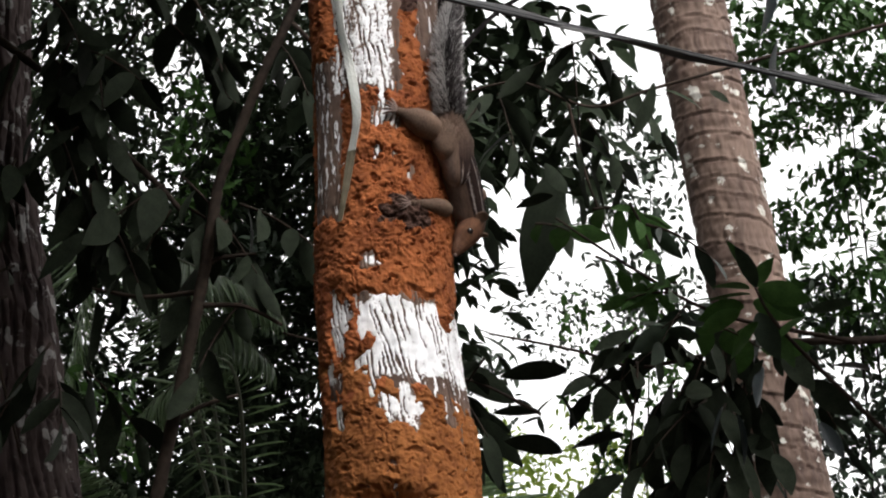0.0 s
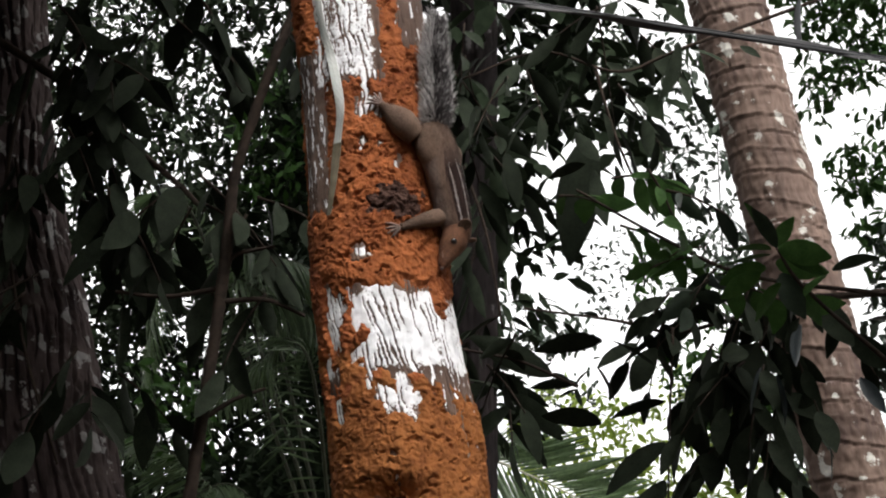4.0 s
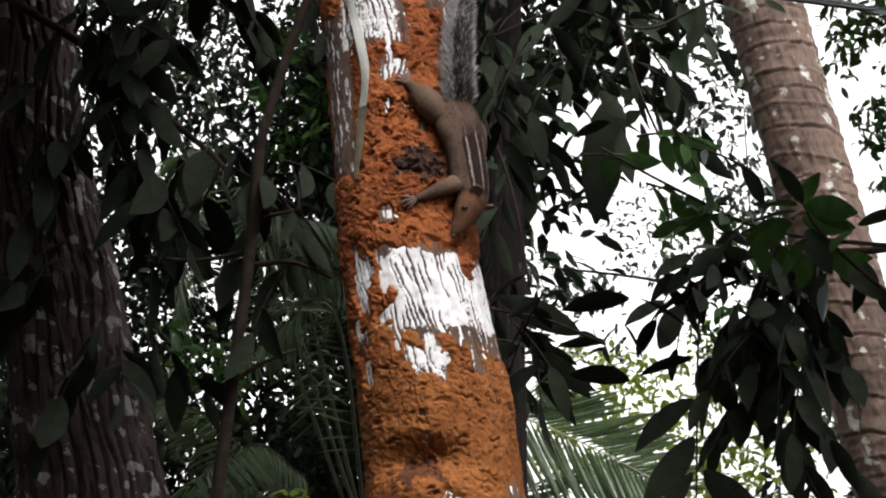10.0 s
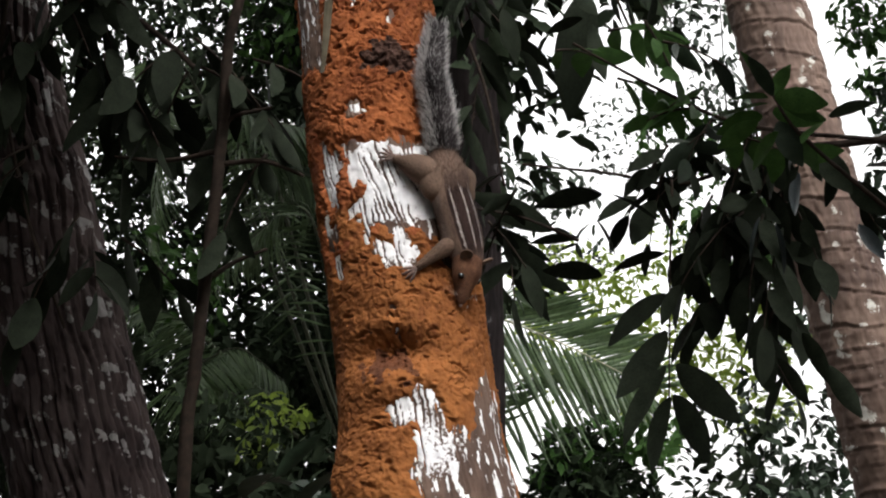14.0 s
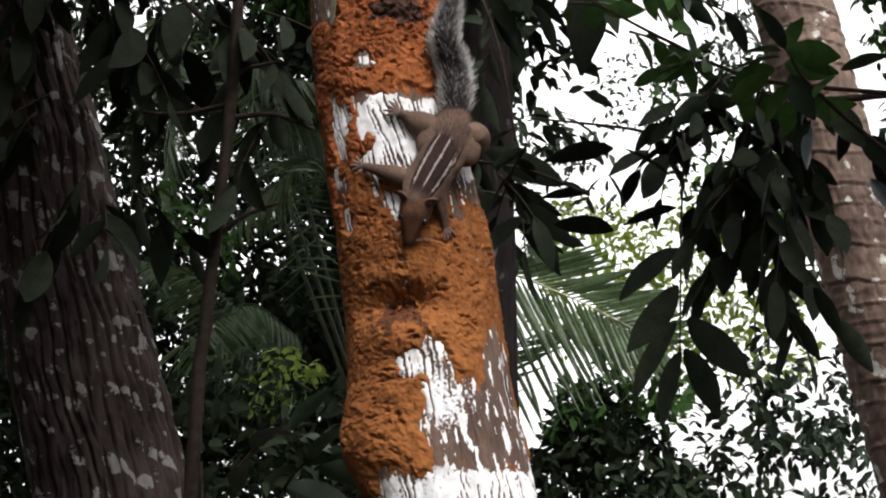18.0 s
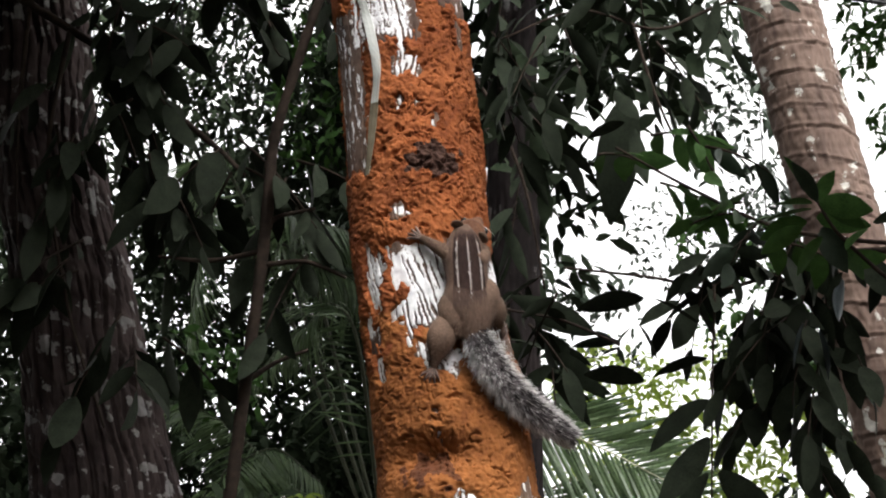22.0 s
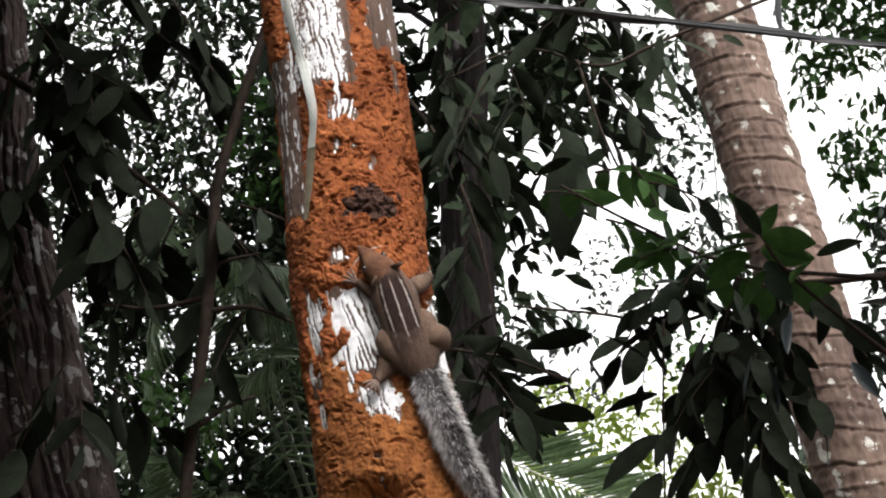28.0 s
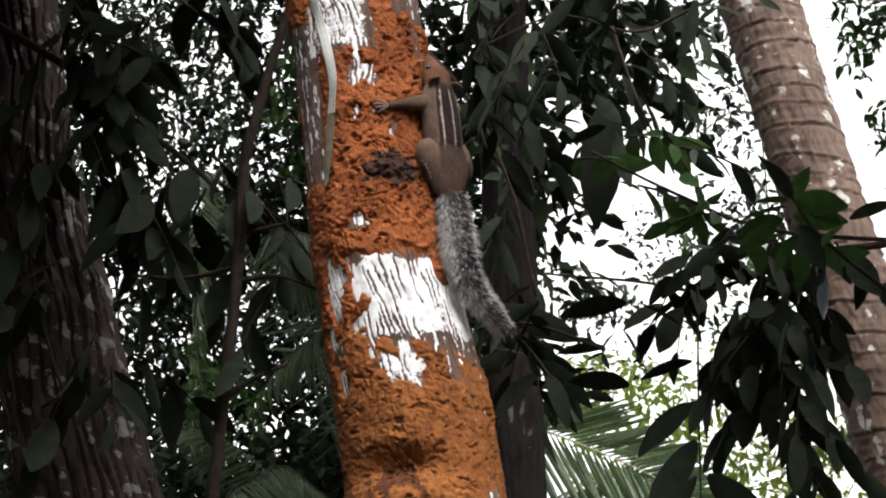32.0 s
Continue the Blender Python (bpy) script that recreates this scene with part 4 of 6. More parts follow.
def left_bough():
    ob = thing("overhanging_bough", (-0.75, 0.75, 2.77), "leafy bough hanging in front of the old tree", "branch")
    branch("stem", [(-1.1, 0.8, 2.95), (-0.80, 0.75, 2.80), (-0.705, 0.75, 2.728), (-0.637, 0.75, 2.679), (-0.565, 0.75, 2.622), (-0.506, 0.75, 2.561), (-0.39, 0.74, 2.448), (-0.35, 0.73, 2.40)], 0.009, 0.004, TWIG_BARK, ob, 8)
    branch("twig", [(-0.637, 0.75, 2.679), (-0.66, 0.72, 2.45), (-0.62, 0.70, 2.2), (-0.56, 0.70, 2.0)], 0.005, 0.002, TWIG_BARK, ob, 6)
    branch("twig", [(-0.705, 0.75, 2.728), (-0.71, 0.72, 2.5), (-0.70, 0.70, 2.3)], 0.005, 0.002, TWIG_BARK, ob, 6)
    rng = random.Random(6)
    for box, count, leaf in (((-0.58, -0.47, 2.46, 2.80), 11, 0.115), ((-0.60, -0.48, 2.30, 2.46), 6, 0.115), ((-0.45, -0.33, 2.54, 2.70), 5, 0.11), ((-0.40, -0.33, 2.34, 2.40), 2, 0.12),
                             ((-0.68, -0.60, 2.42, 2.62), 2, 0.10), ((-0.62, -0.56, 2.18, 2.28), 3, 0.11), ((-0.53, -0.46, 2.02, 2.15), 3, 0.12)):
        leafy(ob, box, 0.70, count, leaf * 0.86, (LEAF_DEEP, LEAF_DEEP), rng, 1.0, 0.6)
    overhead(ob, -0.78, 0.50, 201)


def right_boughs():
    rng = random.Random(8)
    ob = thing("drooping_branch", (0.75, 1.1, 2.21), "branch of large dark leathery leaves drooping before the palm", "branch")
    branch("stem", [(1.3, 1.2, 2.45), (0.95, 1.15, 2.36), (0.754, 1.1, 2.33), (0.639, 1.1, 2.322), (0.523, 1.1, 2.254), (0.481, 1.1, 2.098)], 0.009, 0.004, TWIG_BARK, ob, 8)
    branch("twig", [(0.639, 1.1, 2.322), (0.508, 1.1, 2.288), (0.425, 1.1, 2.274), (0.327, 1.1, 2.300), (0.165, 1.1, 2.329)], 0.005, 0.002, TWIG_BARK, ob, 7)
    branch("twig", [(0.639, 1.1, 2.322), (0.599, 1.1, 2.109), (0.543, 1.1, 1.913)], 0.005, 0.002, TWIG_BARK, ob, 7)
    for box, count, leaf, hang in (((0.49, 0.62, 2.00, 2.18), 11, 0.108, 0.7), ((0.48, 0.66, 2.16, 2.32), 11, 0.105, 0.4), ((0.34, 0.50, 2.26, 2.31), 4, 0.085, 0.1)):
        leafy(ob, box, 1.06, count, leaf, (LEAF_DEEP, LEAF_DEEP), rng, 1.1, hang)
    for b, e in (((0.546, 0.950, 2.166), (0.512, 0.930, 2.084)), ((0.569, 0.950, 2.153), (0.576, 0.930, 2.062)), ((0.695, 0.900, 2.131), (0.725, 0.880, 2.067)), ((0.628, 0.980, 2.246), (0.599, 0.960, 2.168)), ((0.786, 0.900, 2.223), (0.713, 0.880, 2.230))):
        place_leaf(b, e, LEAF_PALE, ob, rng, 1.15)
    ob = thing("hanging_spray", (0.418, 1.0, 2.34), "hanging spray of long dark leaves in pairs", "branch")
    branch("stem", [(0.425, 1.1, 2.28), (0.412, 1.0, 2.24), (0.395, 1.0, 2.099), (0.373, 1.0, 1.881)], 0.003, 0.0015, TWIG_BARK, ob, 6)
    for b, e in SPRAY_LEAVES:
        place_leaf(b, e, LEAF_DEEP, ob, rng, 1.0)
    ob = thing("leafy_shoot", (0.62, 0.52, 2.07), "fresh green leaf rosette at a branch tip", "branch")
    branch("stem", [(1.1, 0.6, 1.7), (0.78, 0.53, 1.93), (0.622, 0.52, 2.076), (0.526, 0.52, 2.180), (0.496, 0.52, 2.238)], 0.005, 0.002, TWIG_BARK, ob, 7)
    for b, e in ROSETTE_LEAVES:
        e = Vector(b) + (Vector(e) - Vector(b)) * min(1.0, 0.075 / (Vector(e) - Vector(b)).length)
        place_leaf(b, e, LEAF_FRESH if rng.random() < 0.7 else LEAF, ob, rng, 1.3)
    ob = thing("leafy_shoot", (0.36, 0.75, 2.30), "shoot with broad fresh green leaves against the sky", "branch")
    branch("stem", [(0.74, 0.8, 2.24), (0.50, 0.76, 2.27), (0.36, 0.75, 2.34), (0.24, 0.75, 2.42)], 0.004, 0.002, TWIG_BARK, ob, 7)
    for box, count, leaf, hang in (((0.28, 0.37, 2.31, 2.40), 4, 0.075, 0.35), ((0.21, 0.26, 2.38, 2.41), 1, 0.075, 0.0), ((0.40, 0.50, 2.22, 2.30), 5, 0.075, 0.1)):
        leafy(ob, box, 0.74, count, leaf, (LEAF_FRESH, LEAF), rng, 1.15, hang, 5, (0, 0, 0.2))
    ob = thing("leafy_twig", (0.245, 1.0, 2.16), "thin twig with narrow dark leaves beside the trunk", "branch")
    branch("stem", [(0.245, 1.0, 2.158), (0.153, 1.0, 2.205), (0.067, 1.0, 2.228), (-0.20, 1.1, 2.32)], 0.003, 0.002, TWIG_BARK, ob, 6)
    for b, e in BLADE_LEAVES:
        place_leaf(b, e, LEAF_DEEP, ob, rng, 0.8)
    leafy(ob, (0.08, 0.16, 2.10, 2.20), 1.0, 3, 0.10, (LEAF_DEEP, LEAF), rng, 0.95, 0.3, 5)
    ob = thing("upper_bough", (0.41, 1.4, 2.96), "bough with large leaves hanging against the white sky", "branch")
    branch("stem", [(1.1, 1.4, 3.15), (0.569, 1.4, 2.972), (0.411, 1.4, 2.916), (0.254, 1.4, 2.967), (0.086, 1.4, 2.912)], 0.0045, 0.002, TWIG_BARK, ob, 8)
    branch("twig", [(0.36, 1.4, 2.93), (0.394, 1.4, 2.766), (0.450, 1.4, 2.601)], 0.004, 0.002, TWIG_BARK, ob, 6)
    overhead(ob, 0.76, 0.50, 211)
    for b, e in HANGING_LEAVES + TOP_LEAVES:
        place_leaf(b, e, LEAF_DEEP, ob, rng, 0.95)
    for b, e in (((0.732, 1.150, 3.078), (0.725, 1.130, 2.947)), ((0.742, 1.150, 2.960), (0.712, 1.130, 2.834))):
        place_leaf(b, e, LEAF_PALE, ob, rng, 1.0)
    for box, count, leaf in (((0.04, 0.32, 2.86, 3.14), 5, 0.12), ((0.34, 0.58, 2.92, 3.12), 3, 0.12), ((0.37, 0.53, 2.74, 2.90), 1, 0.11), ((0.07, 0.16, 2.62, 2.80), 2, 0.11)):
        leafy(ob, box, 1.45, count, leaf, (LEAF_DEEP, LEAF_DEEP), rng, 0.8, 0.45)
    ob = thing("leafy_bough", (0.10, 2.2, 2.9), "dark leafy bough hanging before the shaded trunk", "branch")
    branch("stem", [(-0.25, 2.2, 3.5), (0.02, 2.2, 3.2), (0.14, 2.2, 2.9), (0.18, 2.2, 2.6)], 0.007, 0.003, TWIG_BARK, ob, 7)
    for box, count, leaf in (((0.06, 0.17, 2.74, 3.10), 5, 0.13), ((0.08, 0.19, 2.48, 2.74), 4, 0.12)):
        leafy(ob, box, 2.2, count, leaf, (LEAF_DEEP, LEAF_DEEP), rng, 0.8, 0.4)
    ob = thing("undergrowth_shoot", (-0.40, 0.8, 0), "low leafy shoots of the undergrowth beside the sapling", "shrub")
    branch("stem", [(-0.40, 0.8, -0.1), (-0.39, 0.75, 0.9), (-0.38, 0.7, 1.72)], 0.008, 0.003, TWIG_BARK, ob, 7)
    leafy(ob, (-0.36, -0.22, 1.62, 1.70), 0.7, 3, 0.11, (LEAF, LEAF_DARK), rng, 1.0, 0.0, 5, (0, 0, 0.5))


sapling()
left_bough()
right_boughs()


def palms_behind():
    ob = thing("young_palm", (-0.6, 6.6, 0), "young coconut palm with arching fronds in the undergrowth", "palm tree")
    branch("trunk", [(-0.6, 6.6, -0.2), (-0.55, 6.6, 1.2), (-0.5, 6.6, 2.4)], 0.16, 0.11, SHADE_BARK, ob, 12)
    for k, (pts, leaflet, count) in enumerate(((((-0.5, 6.6, 2.4), (-1.10, 6.2, 4.2), (-1.30, 6.0, 4.45), (-1.31, 6.0, 4.10), (-1.33, 6.0, 3.81), (-1.37, 6.0, 3.47), (-1.40, 6.0, 3.10)), 0.26, 96),
                             (((-0.5, 6.6, 2.5), (-0.80, 6.3, 3.9), (-0.95, 6.1, 4.16), (-0.75, 6.0, 4.07), (-0.58, 6.0, 4.01), (-0.36, 6.0, 3.85)), 0.24, 90),
                             (((-0.5, 6.6, 2.5), (-0.85, 6.2, 3.7), (-0.93, 6.0, 3.96), (-0.75, 6.0, 3.85), (-0.59, 6.0, 3.78), (-0.40, 6.0, 3.60)), 0.24, 90),
                             (((-0.5, 6.6, 2.4), (-0.55, 6.0, 3.4), (-0.672, 6.0, 3.645), (-0.782, 6.0, 3.564), (-0.919, 6.0, 3.457), (-1.10, 6.0, 3.26)), 0.26, 84),
                             (((-0.5, 6.6, 2.4), (-0.95, 6.2, 2.85), (-1.174, 6.0, 3.055), (-1.30, 6.0, 3.15), (-1.50, 6.0, 3.20)), 0.24, 70),
                             (((-0.5, 6.6, 2.4), (-1.0, 6.2, 2.75), (-1.215, 6.0, 2.825), (-1.077, 6.0, 2.925), (-0.942, 6.0, 2.944), (-0.75, 6.0, 2.78)), 0.26, 84))):
        frond("palm_frond", ob, pts, leaflet, count, 80 + k, single=(k in (0, 1)), hang=0.35 if k in (0, 3, 4) else 0.9, stalk_mat=SHADED_STALK)
    ob = thing("young_palm", (-0.2, 5.6, 0), "young coconut palm with a bright arching frond", "palm tree")
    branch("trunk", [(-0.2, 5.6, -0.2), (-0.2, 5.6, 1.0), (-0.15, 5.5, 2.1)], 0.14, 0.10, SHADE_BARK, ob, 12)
    frond("palm_frond", ob, ((-0.15, 5.5, 2.1), (-0.08, 5.1, 2.70), (0.166, 5.0, 2.83), (0.477, 5.0, 2.708), (0.78, 5.0, 2.53)), 0.36, 50, 90, single=True,
          ways=((0.28, 0.1, -1.0), (1.0, 0.1, 0.22)))
    frond("palm_frond", ob, ((-0.15, 5.5, 2.1), (0.1, 5.2, 2.45), (0.5, 5.1, 2.62), (0.85, 5.1, 2.50)), 0.32, 34, 91, single=True, ways=((0.3, 0.1, -1.0), (1.0, 0.1, 0.1)))


palms_behind()


def bush(name, at, label, category, specs, stems=3, seed=0, thin=()):
    """A shrub or far tree: stems from the ground up into crowns of leaves."""
    ob = thing(name, at, label, category)
    rng = random.Random(seed)
    for k, (centre, radii, count, leaf, mat, gap, scale) in enumerate(specs):
        for _ in range(stems if k == 0 else 0):
            c = Vector(centre) + Vector((rng.uniform(-0.5, 0.5) * radii[0], 0, rng.uniform(0, 0.5) * radii[2]))
            foot = Vector((at[0] + rng.uniform(-0.3, 0.3), at[1], -0.1))
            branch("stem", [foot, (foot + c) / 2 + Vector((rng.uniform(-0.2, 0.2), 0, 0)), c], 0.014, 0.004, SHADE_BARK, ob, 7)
        mass("crown", centre, radii, count, leaf, mat, ob, seed + 10 * k + 1, gap, scale, thin=thin)
    return ob


# thin places in the crowns: across, height, half width, half height
CROWN_GAPS = ((-0.85, 4.47, 0.26, 0.17), (-1.52, 4.45, 0.20, 0.26), (-1.84, 5.25, 0.22, 0.16), (-0.94, 5.20, 0.13, 0.12), (-1.25, 6.05, 0.30, 0.13))
bush("dense_tree", (-2.2, 8.0, 0), "dense dark evergreen tree filling the shade", "tree",
     [((-1.95, 8.0, 5.9), (1.75, 0.5, 1.5), 18500, 0.085, LEAF_DARK, -0.76, 24), ((-1.95, 8.0, 3.5), (1.75, 0.5, 1.6), 29000, 0.085, LEAF_DARK, -0.92, 24), ((-1.7, 7.4, 1.8), (1.6, 0.5, 1.4), 9500, 0.11, LEAF_DARK, -0.8, 12)], 3, 101, CROWN_GAPS)
bush("understorey_tree", (-0.7, 7.2, 0), "dark understorey tree with dense small leaves", "tree",
     [((-0.45, 7.2, 3.6), (0.55, 0.4, 2.7), 17500, 0.085, LEAF_DARK, -0.86, 16), ((-0.80, 6.9, 5.1), (0.22, 0.2, 0.45), 500, 0.09, LEAF_FRESH, -0.1, 16),
      ((-0.55, 6.9, 4.4), (0.22, 0.2, 0.40), 450, 0.09, LEAF, -0.1, 16)], 2, 111, CROWN_GAPS)
bush("shrub", (-0.9, 5.0, 0), "low shrub with patches of lighter green leaves", "shrub",
     [((-0.85, 5.0, 1.75), (0.9, 0.4, 0.75), 3000, 0.09, LEAF_DARK, -0.3, 14), ((-0.72, 4.9, 2.42), (0.16, 0.15, 0.13), 110, 0.05, LEAF_LIGHT, -0.2, 14), ((-1.80, 5.2, 2.55), (0.40, 0.3, 0.85), 2600, 0.09, LEAF_DARK, -0.85, 14),
      ((-1.05, 4.9, 3.05), (0.16, 0.15, 0.2), 140, 0.07, LEAF_FRESH, -0.2, 14)], 2, 121)
bush("thicket", (0.9, 7.0, 0), "dense dark thicket under the palms", "shrub",
     [((0.85, 7.0, 1.66), (0.66, 0.4, 0.86), 11000, 0.09, LEAF_DARK, -0.8, 14), ((0.72, 6.8, 2.48), (0.42, 0.3, 0.20), 700, 0.085, LEAF_FRESH, -0.2, 14),
      ((1.45, 7.1, 1.95), (0.30, 0.3, 0.70), 1300, 0.09, LEAF_DARK, -0.05, 12), ((1.95, 7.2, 1.95), (0.55, 0.4, 0.8), 3000, 0.09, LEAF, 0.0, 12)], 2, 131)
bush("light_tree", (1.0, 8.5, 0), "light yellow-green small-leaved tree beyond the palm frond", "tree",
     [((0.90, 8.4, 3.35), (0.45, 0.3, 0.55), 1500, 0.08, LEAF_LIGHT, 0.1, 16), ((1.50, 8.4, 3.65), (0.45, 0.3, 0.42), 900, 0.06, LEAF_LIGHT, 0.1, 14), ((1.75, 8.4, 3.1), (0.60, 0.3, 0.40), 1500, 0.08, LEAF_LIGHT, 0.1, 14),
      ((1.75, 8.2, 4.1), (0.50, 0.4, 0.52), 1500, 0.085, LEAF_FRESH, 0.1, 12)], 1, 141)
bush("far_tree", (1.5, 9.5, 0), "far thin-crowned tree with small leaves against the sky", "tree",
     [((1.9, 8.6, 5.35), (0.45, 0.3, 0.75), 1700, 0.08, LEAF, 0.05, 12), ((0.78, 9.0, 4.30), (0.36, 0.3, 0.50), 900, 0.08, LEAF, 0.12, 11), ((0.42, 9.0, 4.9), (0.24, 0.4, 0.9), 600, 0.08, LEAF, 0.1, 14), ((1.2, 9.3, 6.5), (0.9, 0.4, 0.6), 2600, 0.09, LEAF, 0.0, 12), ((1.62, 9.0, 4.75), (0.62, 0.3, 0.34), 1500, 0.055, LEAF, 0.05, 14)], 1, 151)
bush("roadside_tree", (2.6, 6.8, 0), "bright green broad-leaved tree behind the palm", "tree",
     [((2.75, 6.9, 5.3), (0.65, 0.4, 1.3), 7000, 0.09, LEAF_FRESH, -0.08, 11), ((2.85, 7.0, 3.6), (0.55, 0.4, 0.95), 4200, 0.09, LEAF, -0.15, 12), ((2.1, 6.9, 3.0), (0.3, 0.3, 0.5), 700, 0.09, LEAF, 0.05, 12)], 2, 161)
# wholly out of view: leaf masses added to block light from the left
bush("unseen_shade_tree", (-1.6, -0.5, 0), "close unseen leafy tree added to shade the old trunk from the side", "tree",
     [((-1.40, -0.6, 2.7), (0.55, 0.9, 1.6), 2600, 0.17, LEAF_DARK, -0.3, 6), ((-1.25, 0.30, 3.80), (0.95, 0.75, 0.35), 2600, 0.17, LEAF_DARK, -0.5, 6), ((-0.66, -0.12, 3.32), (0.56, 0.42, 0.18), 1500, 0.15, LEAF_DARK, -0.5, 6), ((-1.0, -0.95, 2.3), (0.36, 0.5, 1.3), 2400, 0.15, LEAF_DARK, -0.5, 6),
      ((-0.78, 0.22, 1.12), (0.42, 0.35, 0.36), 700, 0.13, LEAF_DARK, -0.5, 6),
      ((-1.75, -1.9, 4.5), (1.45, 1.7, 0.4), 4200, 0.24, LEAF_DARK, -0.4, 4)], 2, 171)


def unseen_grove():
    """Added out of view for shade: broad crowns beside and behind, and a closed canopy over the undergrowth."""
    places = [(-3.4, 0.8, 3.6, 1.1, 2.0, 3.2), (-3.2, -2.8, 4.0, 1.3, 1.6, 3.6), (-5.0, -6.5, 4.4, 2.2, 1.4, 4.2), (-1.5, -8.0, 4.2, 2.2, 1.2, 4.0),
              (2.4, -8.2, 4.2, 2.2, 1.2, 4.0), (5.8, -6.5, 4.2, 2.0, 1.6, 4.0), (7.0, -2.0, 3.2, 1.4, 2.4, 3.0), (6.0, 2.5, 3.2, 1.4, 2.0, 3.0)]
    for k, (x, y, z, rx, ry, rz) in enumerate(places):
        bush("unseen_grove_tree", (x, y, 0), "unseen broad-crowned tree added to close the shade round the clearing",
             "tree", [((x, y, z), (rx, ry, rz), 6300, 0.30, LEAF_DARK, -0.3, 2.5)], 2, 300 + 7 * k)["group"] = "surrounding grove"
    bush("unseen_canopy_tree", (3.4, 4.0, 0), "unseen tall tree whose crown is added to shade the undergrowth", "tree",
         [((2.4, 4.2, 6.6), (1.4, 1.4, 0.9), 4500, 0.26, LEAF_DARK, -0.3, 3)], 2, 401)
    bush("unseen_canopy_tree", (-2.9, 1.6, 0), "unseen tall tree whose crown is added to shade the undergrowth", "tree",
         [((-1.7, 1.3, 5.6), (1.5, 2.2, 0.8), 5700, 0.26, LEAF_DARK, -0.3, 3)], 2, 411)
    # shrubs below the view, added to stop light bouncing off the ground
    for k, (x, y, z, rx, ry, rz) in enumerate(((-2.4, 1.6, 0.6, 1.2, 1.2, 0.7), (-1.0, 1.4, 0.5, 0.6, 0.8, 0.55), (1.2, 0.8, 0.5, 0.8, 0.9, 0.6), (-1.4, -0.2, 0.35, 0.7, 0.6, 0.4), (2.6, 2.6, 0.6, 0.9, 1.0, 0.8))):
        bush("unseen_low_shrub", (x, y, 0), "unseen low dark shrub added to block light from the ground", "shrub",
             [((x, y, z), (rx, ry, rz), 1800, 0.16, LEAF_DARK, -0.3, 6)], 2, 501 + 7 * k)["group"] = "undergrowth"


unseen_grove()


# ---- the squirrel ----
SEGMENTS, SEGMENT = 11, 0.0136


def hairs(bm_verts, bm_faces, points, normals, ways, length, width, rng):
    """Adds thin tapered hairs as slim triangles."""
    for p, n, w, ln in zip(points, normals, ways, length):
        d = (Vector(n) * 0.45 + Vector(w)).normalized()
        side = d.cross(Vector(n)).normalized() * width * rng.uniform(0.6, 1.2)
        k = len(bm_verts)
        bm_verts += [Vector(p) - side, Vector(p) + side, Vector(p) + d * ln]
        bm_faces.append((k, k + 1, k + 2))


def loft(sections, sides):
    """Rings (x, half width, half height, z of the centre) along x, closed at both ends."""
    verts, faces = [], []
    for x, w, h, zc in sections:
        for s in range(sides):
            a = 2 * math.pi * s / sides
            verts.append(Vector((x, w * math.sin(a), zc + h * math.cos(a))))
    for k in range(len(sections) - 1):
        for s in range(sides):
            faces.append((k * sides + s, k * sides + (s + 1) % sides, (k + 1) * sides + (s + 1) % sides, (k + 1) * sides + s))
    faces.append(tuple(range(sides))[::-1])
    faces.append(tuple((len(sections) - 1) * sides + s for s in range(sides)))
    return verts, faces


def between(table, count):
    """The table's rings at even steps, rounded between the rows."""
    line = smooth_line([Vector((r[0], r[1], r[2])) for r in table], 6)
    xs, zs = [r[0] for r in table], [r[3] for r in table]
    src = [p.x for p in line]
    out = []
    for u in np.linspace(0, 1, count):
        x = xs[0] + (xs[-1] - xs[0]) * u
        out.append((x, max(5e-4, float(np.interp(x, src, [p.y for p in line]))), max(5e-4, float(np.interp(x, src, [p.z for p in line]))),
                    float(np.interp(x, xs, zs))))
    return out


def stripe_value(x, a, lo, hi, rng):
    """1 on a pale stripe, 0 on the dark saddle between, 0.4 on the flank; a is the angle from the spine, in degrees."""
    fade = min(1.0, max(0.0, (x - lo) / 0.012)) * min(1.0, max(0.0, (hi - x) / 0.008))
    saddle = min(1.0, max(0.0, (x - lo + 0.034) / 0.036)) * min(1.0, max(0.0, (hi + 0.008 - x) / 0.010))
    a = abs(a) + rng.uniform(-1.0, 1.0)
    if a < 2.8 or 31 < a < 37:
        return 0.4 - 0.4 * saddle * (1 - fade) + 0.6 * fade
    if a < 47:
        return 0.4 - 0.4 * saddle
    return 0.4 + max(0.0, min(0.12, (a - 60) * 0.002))


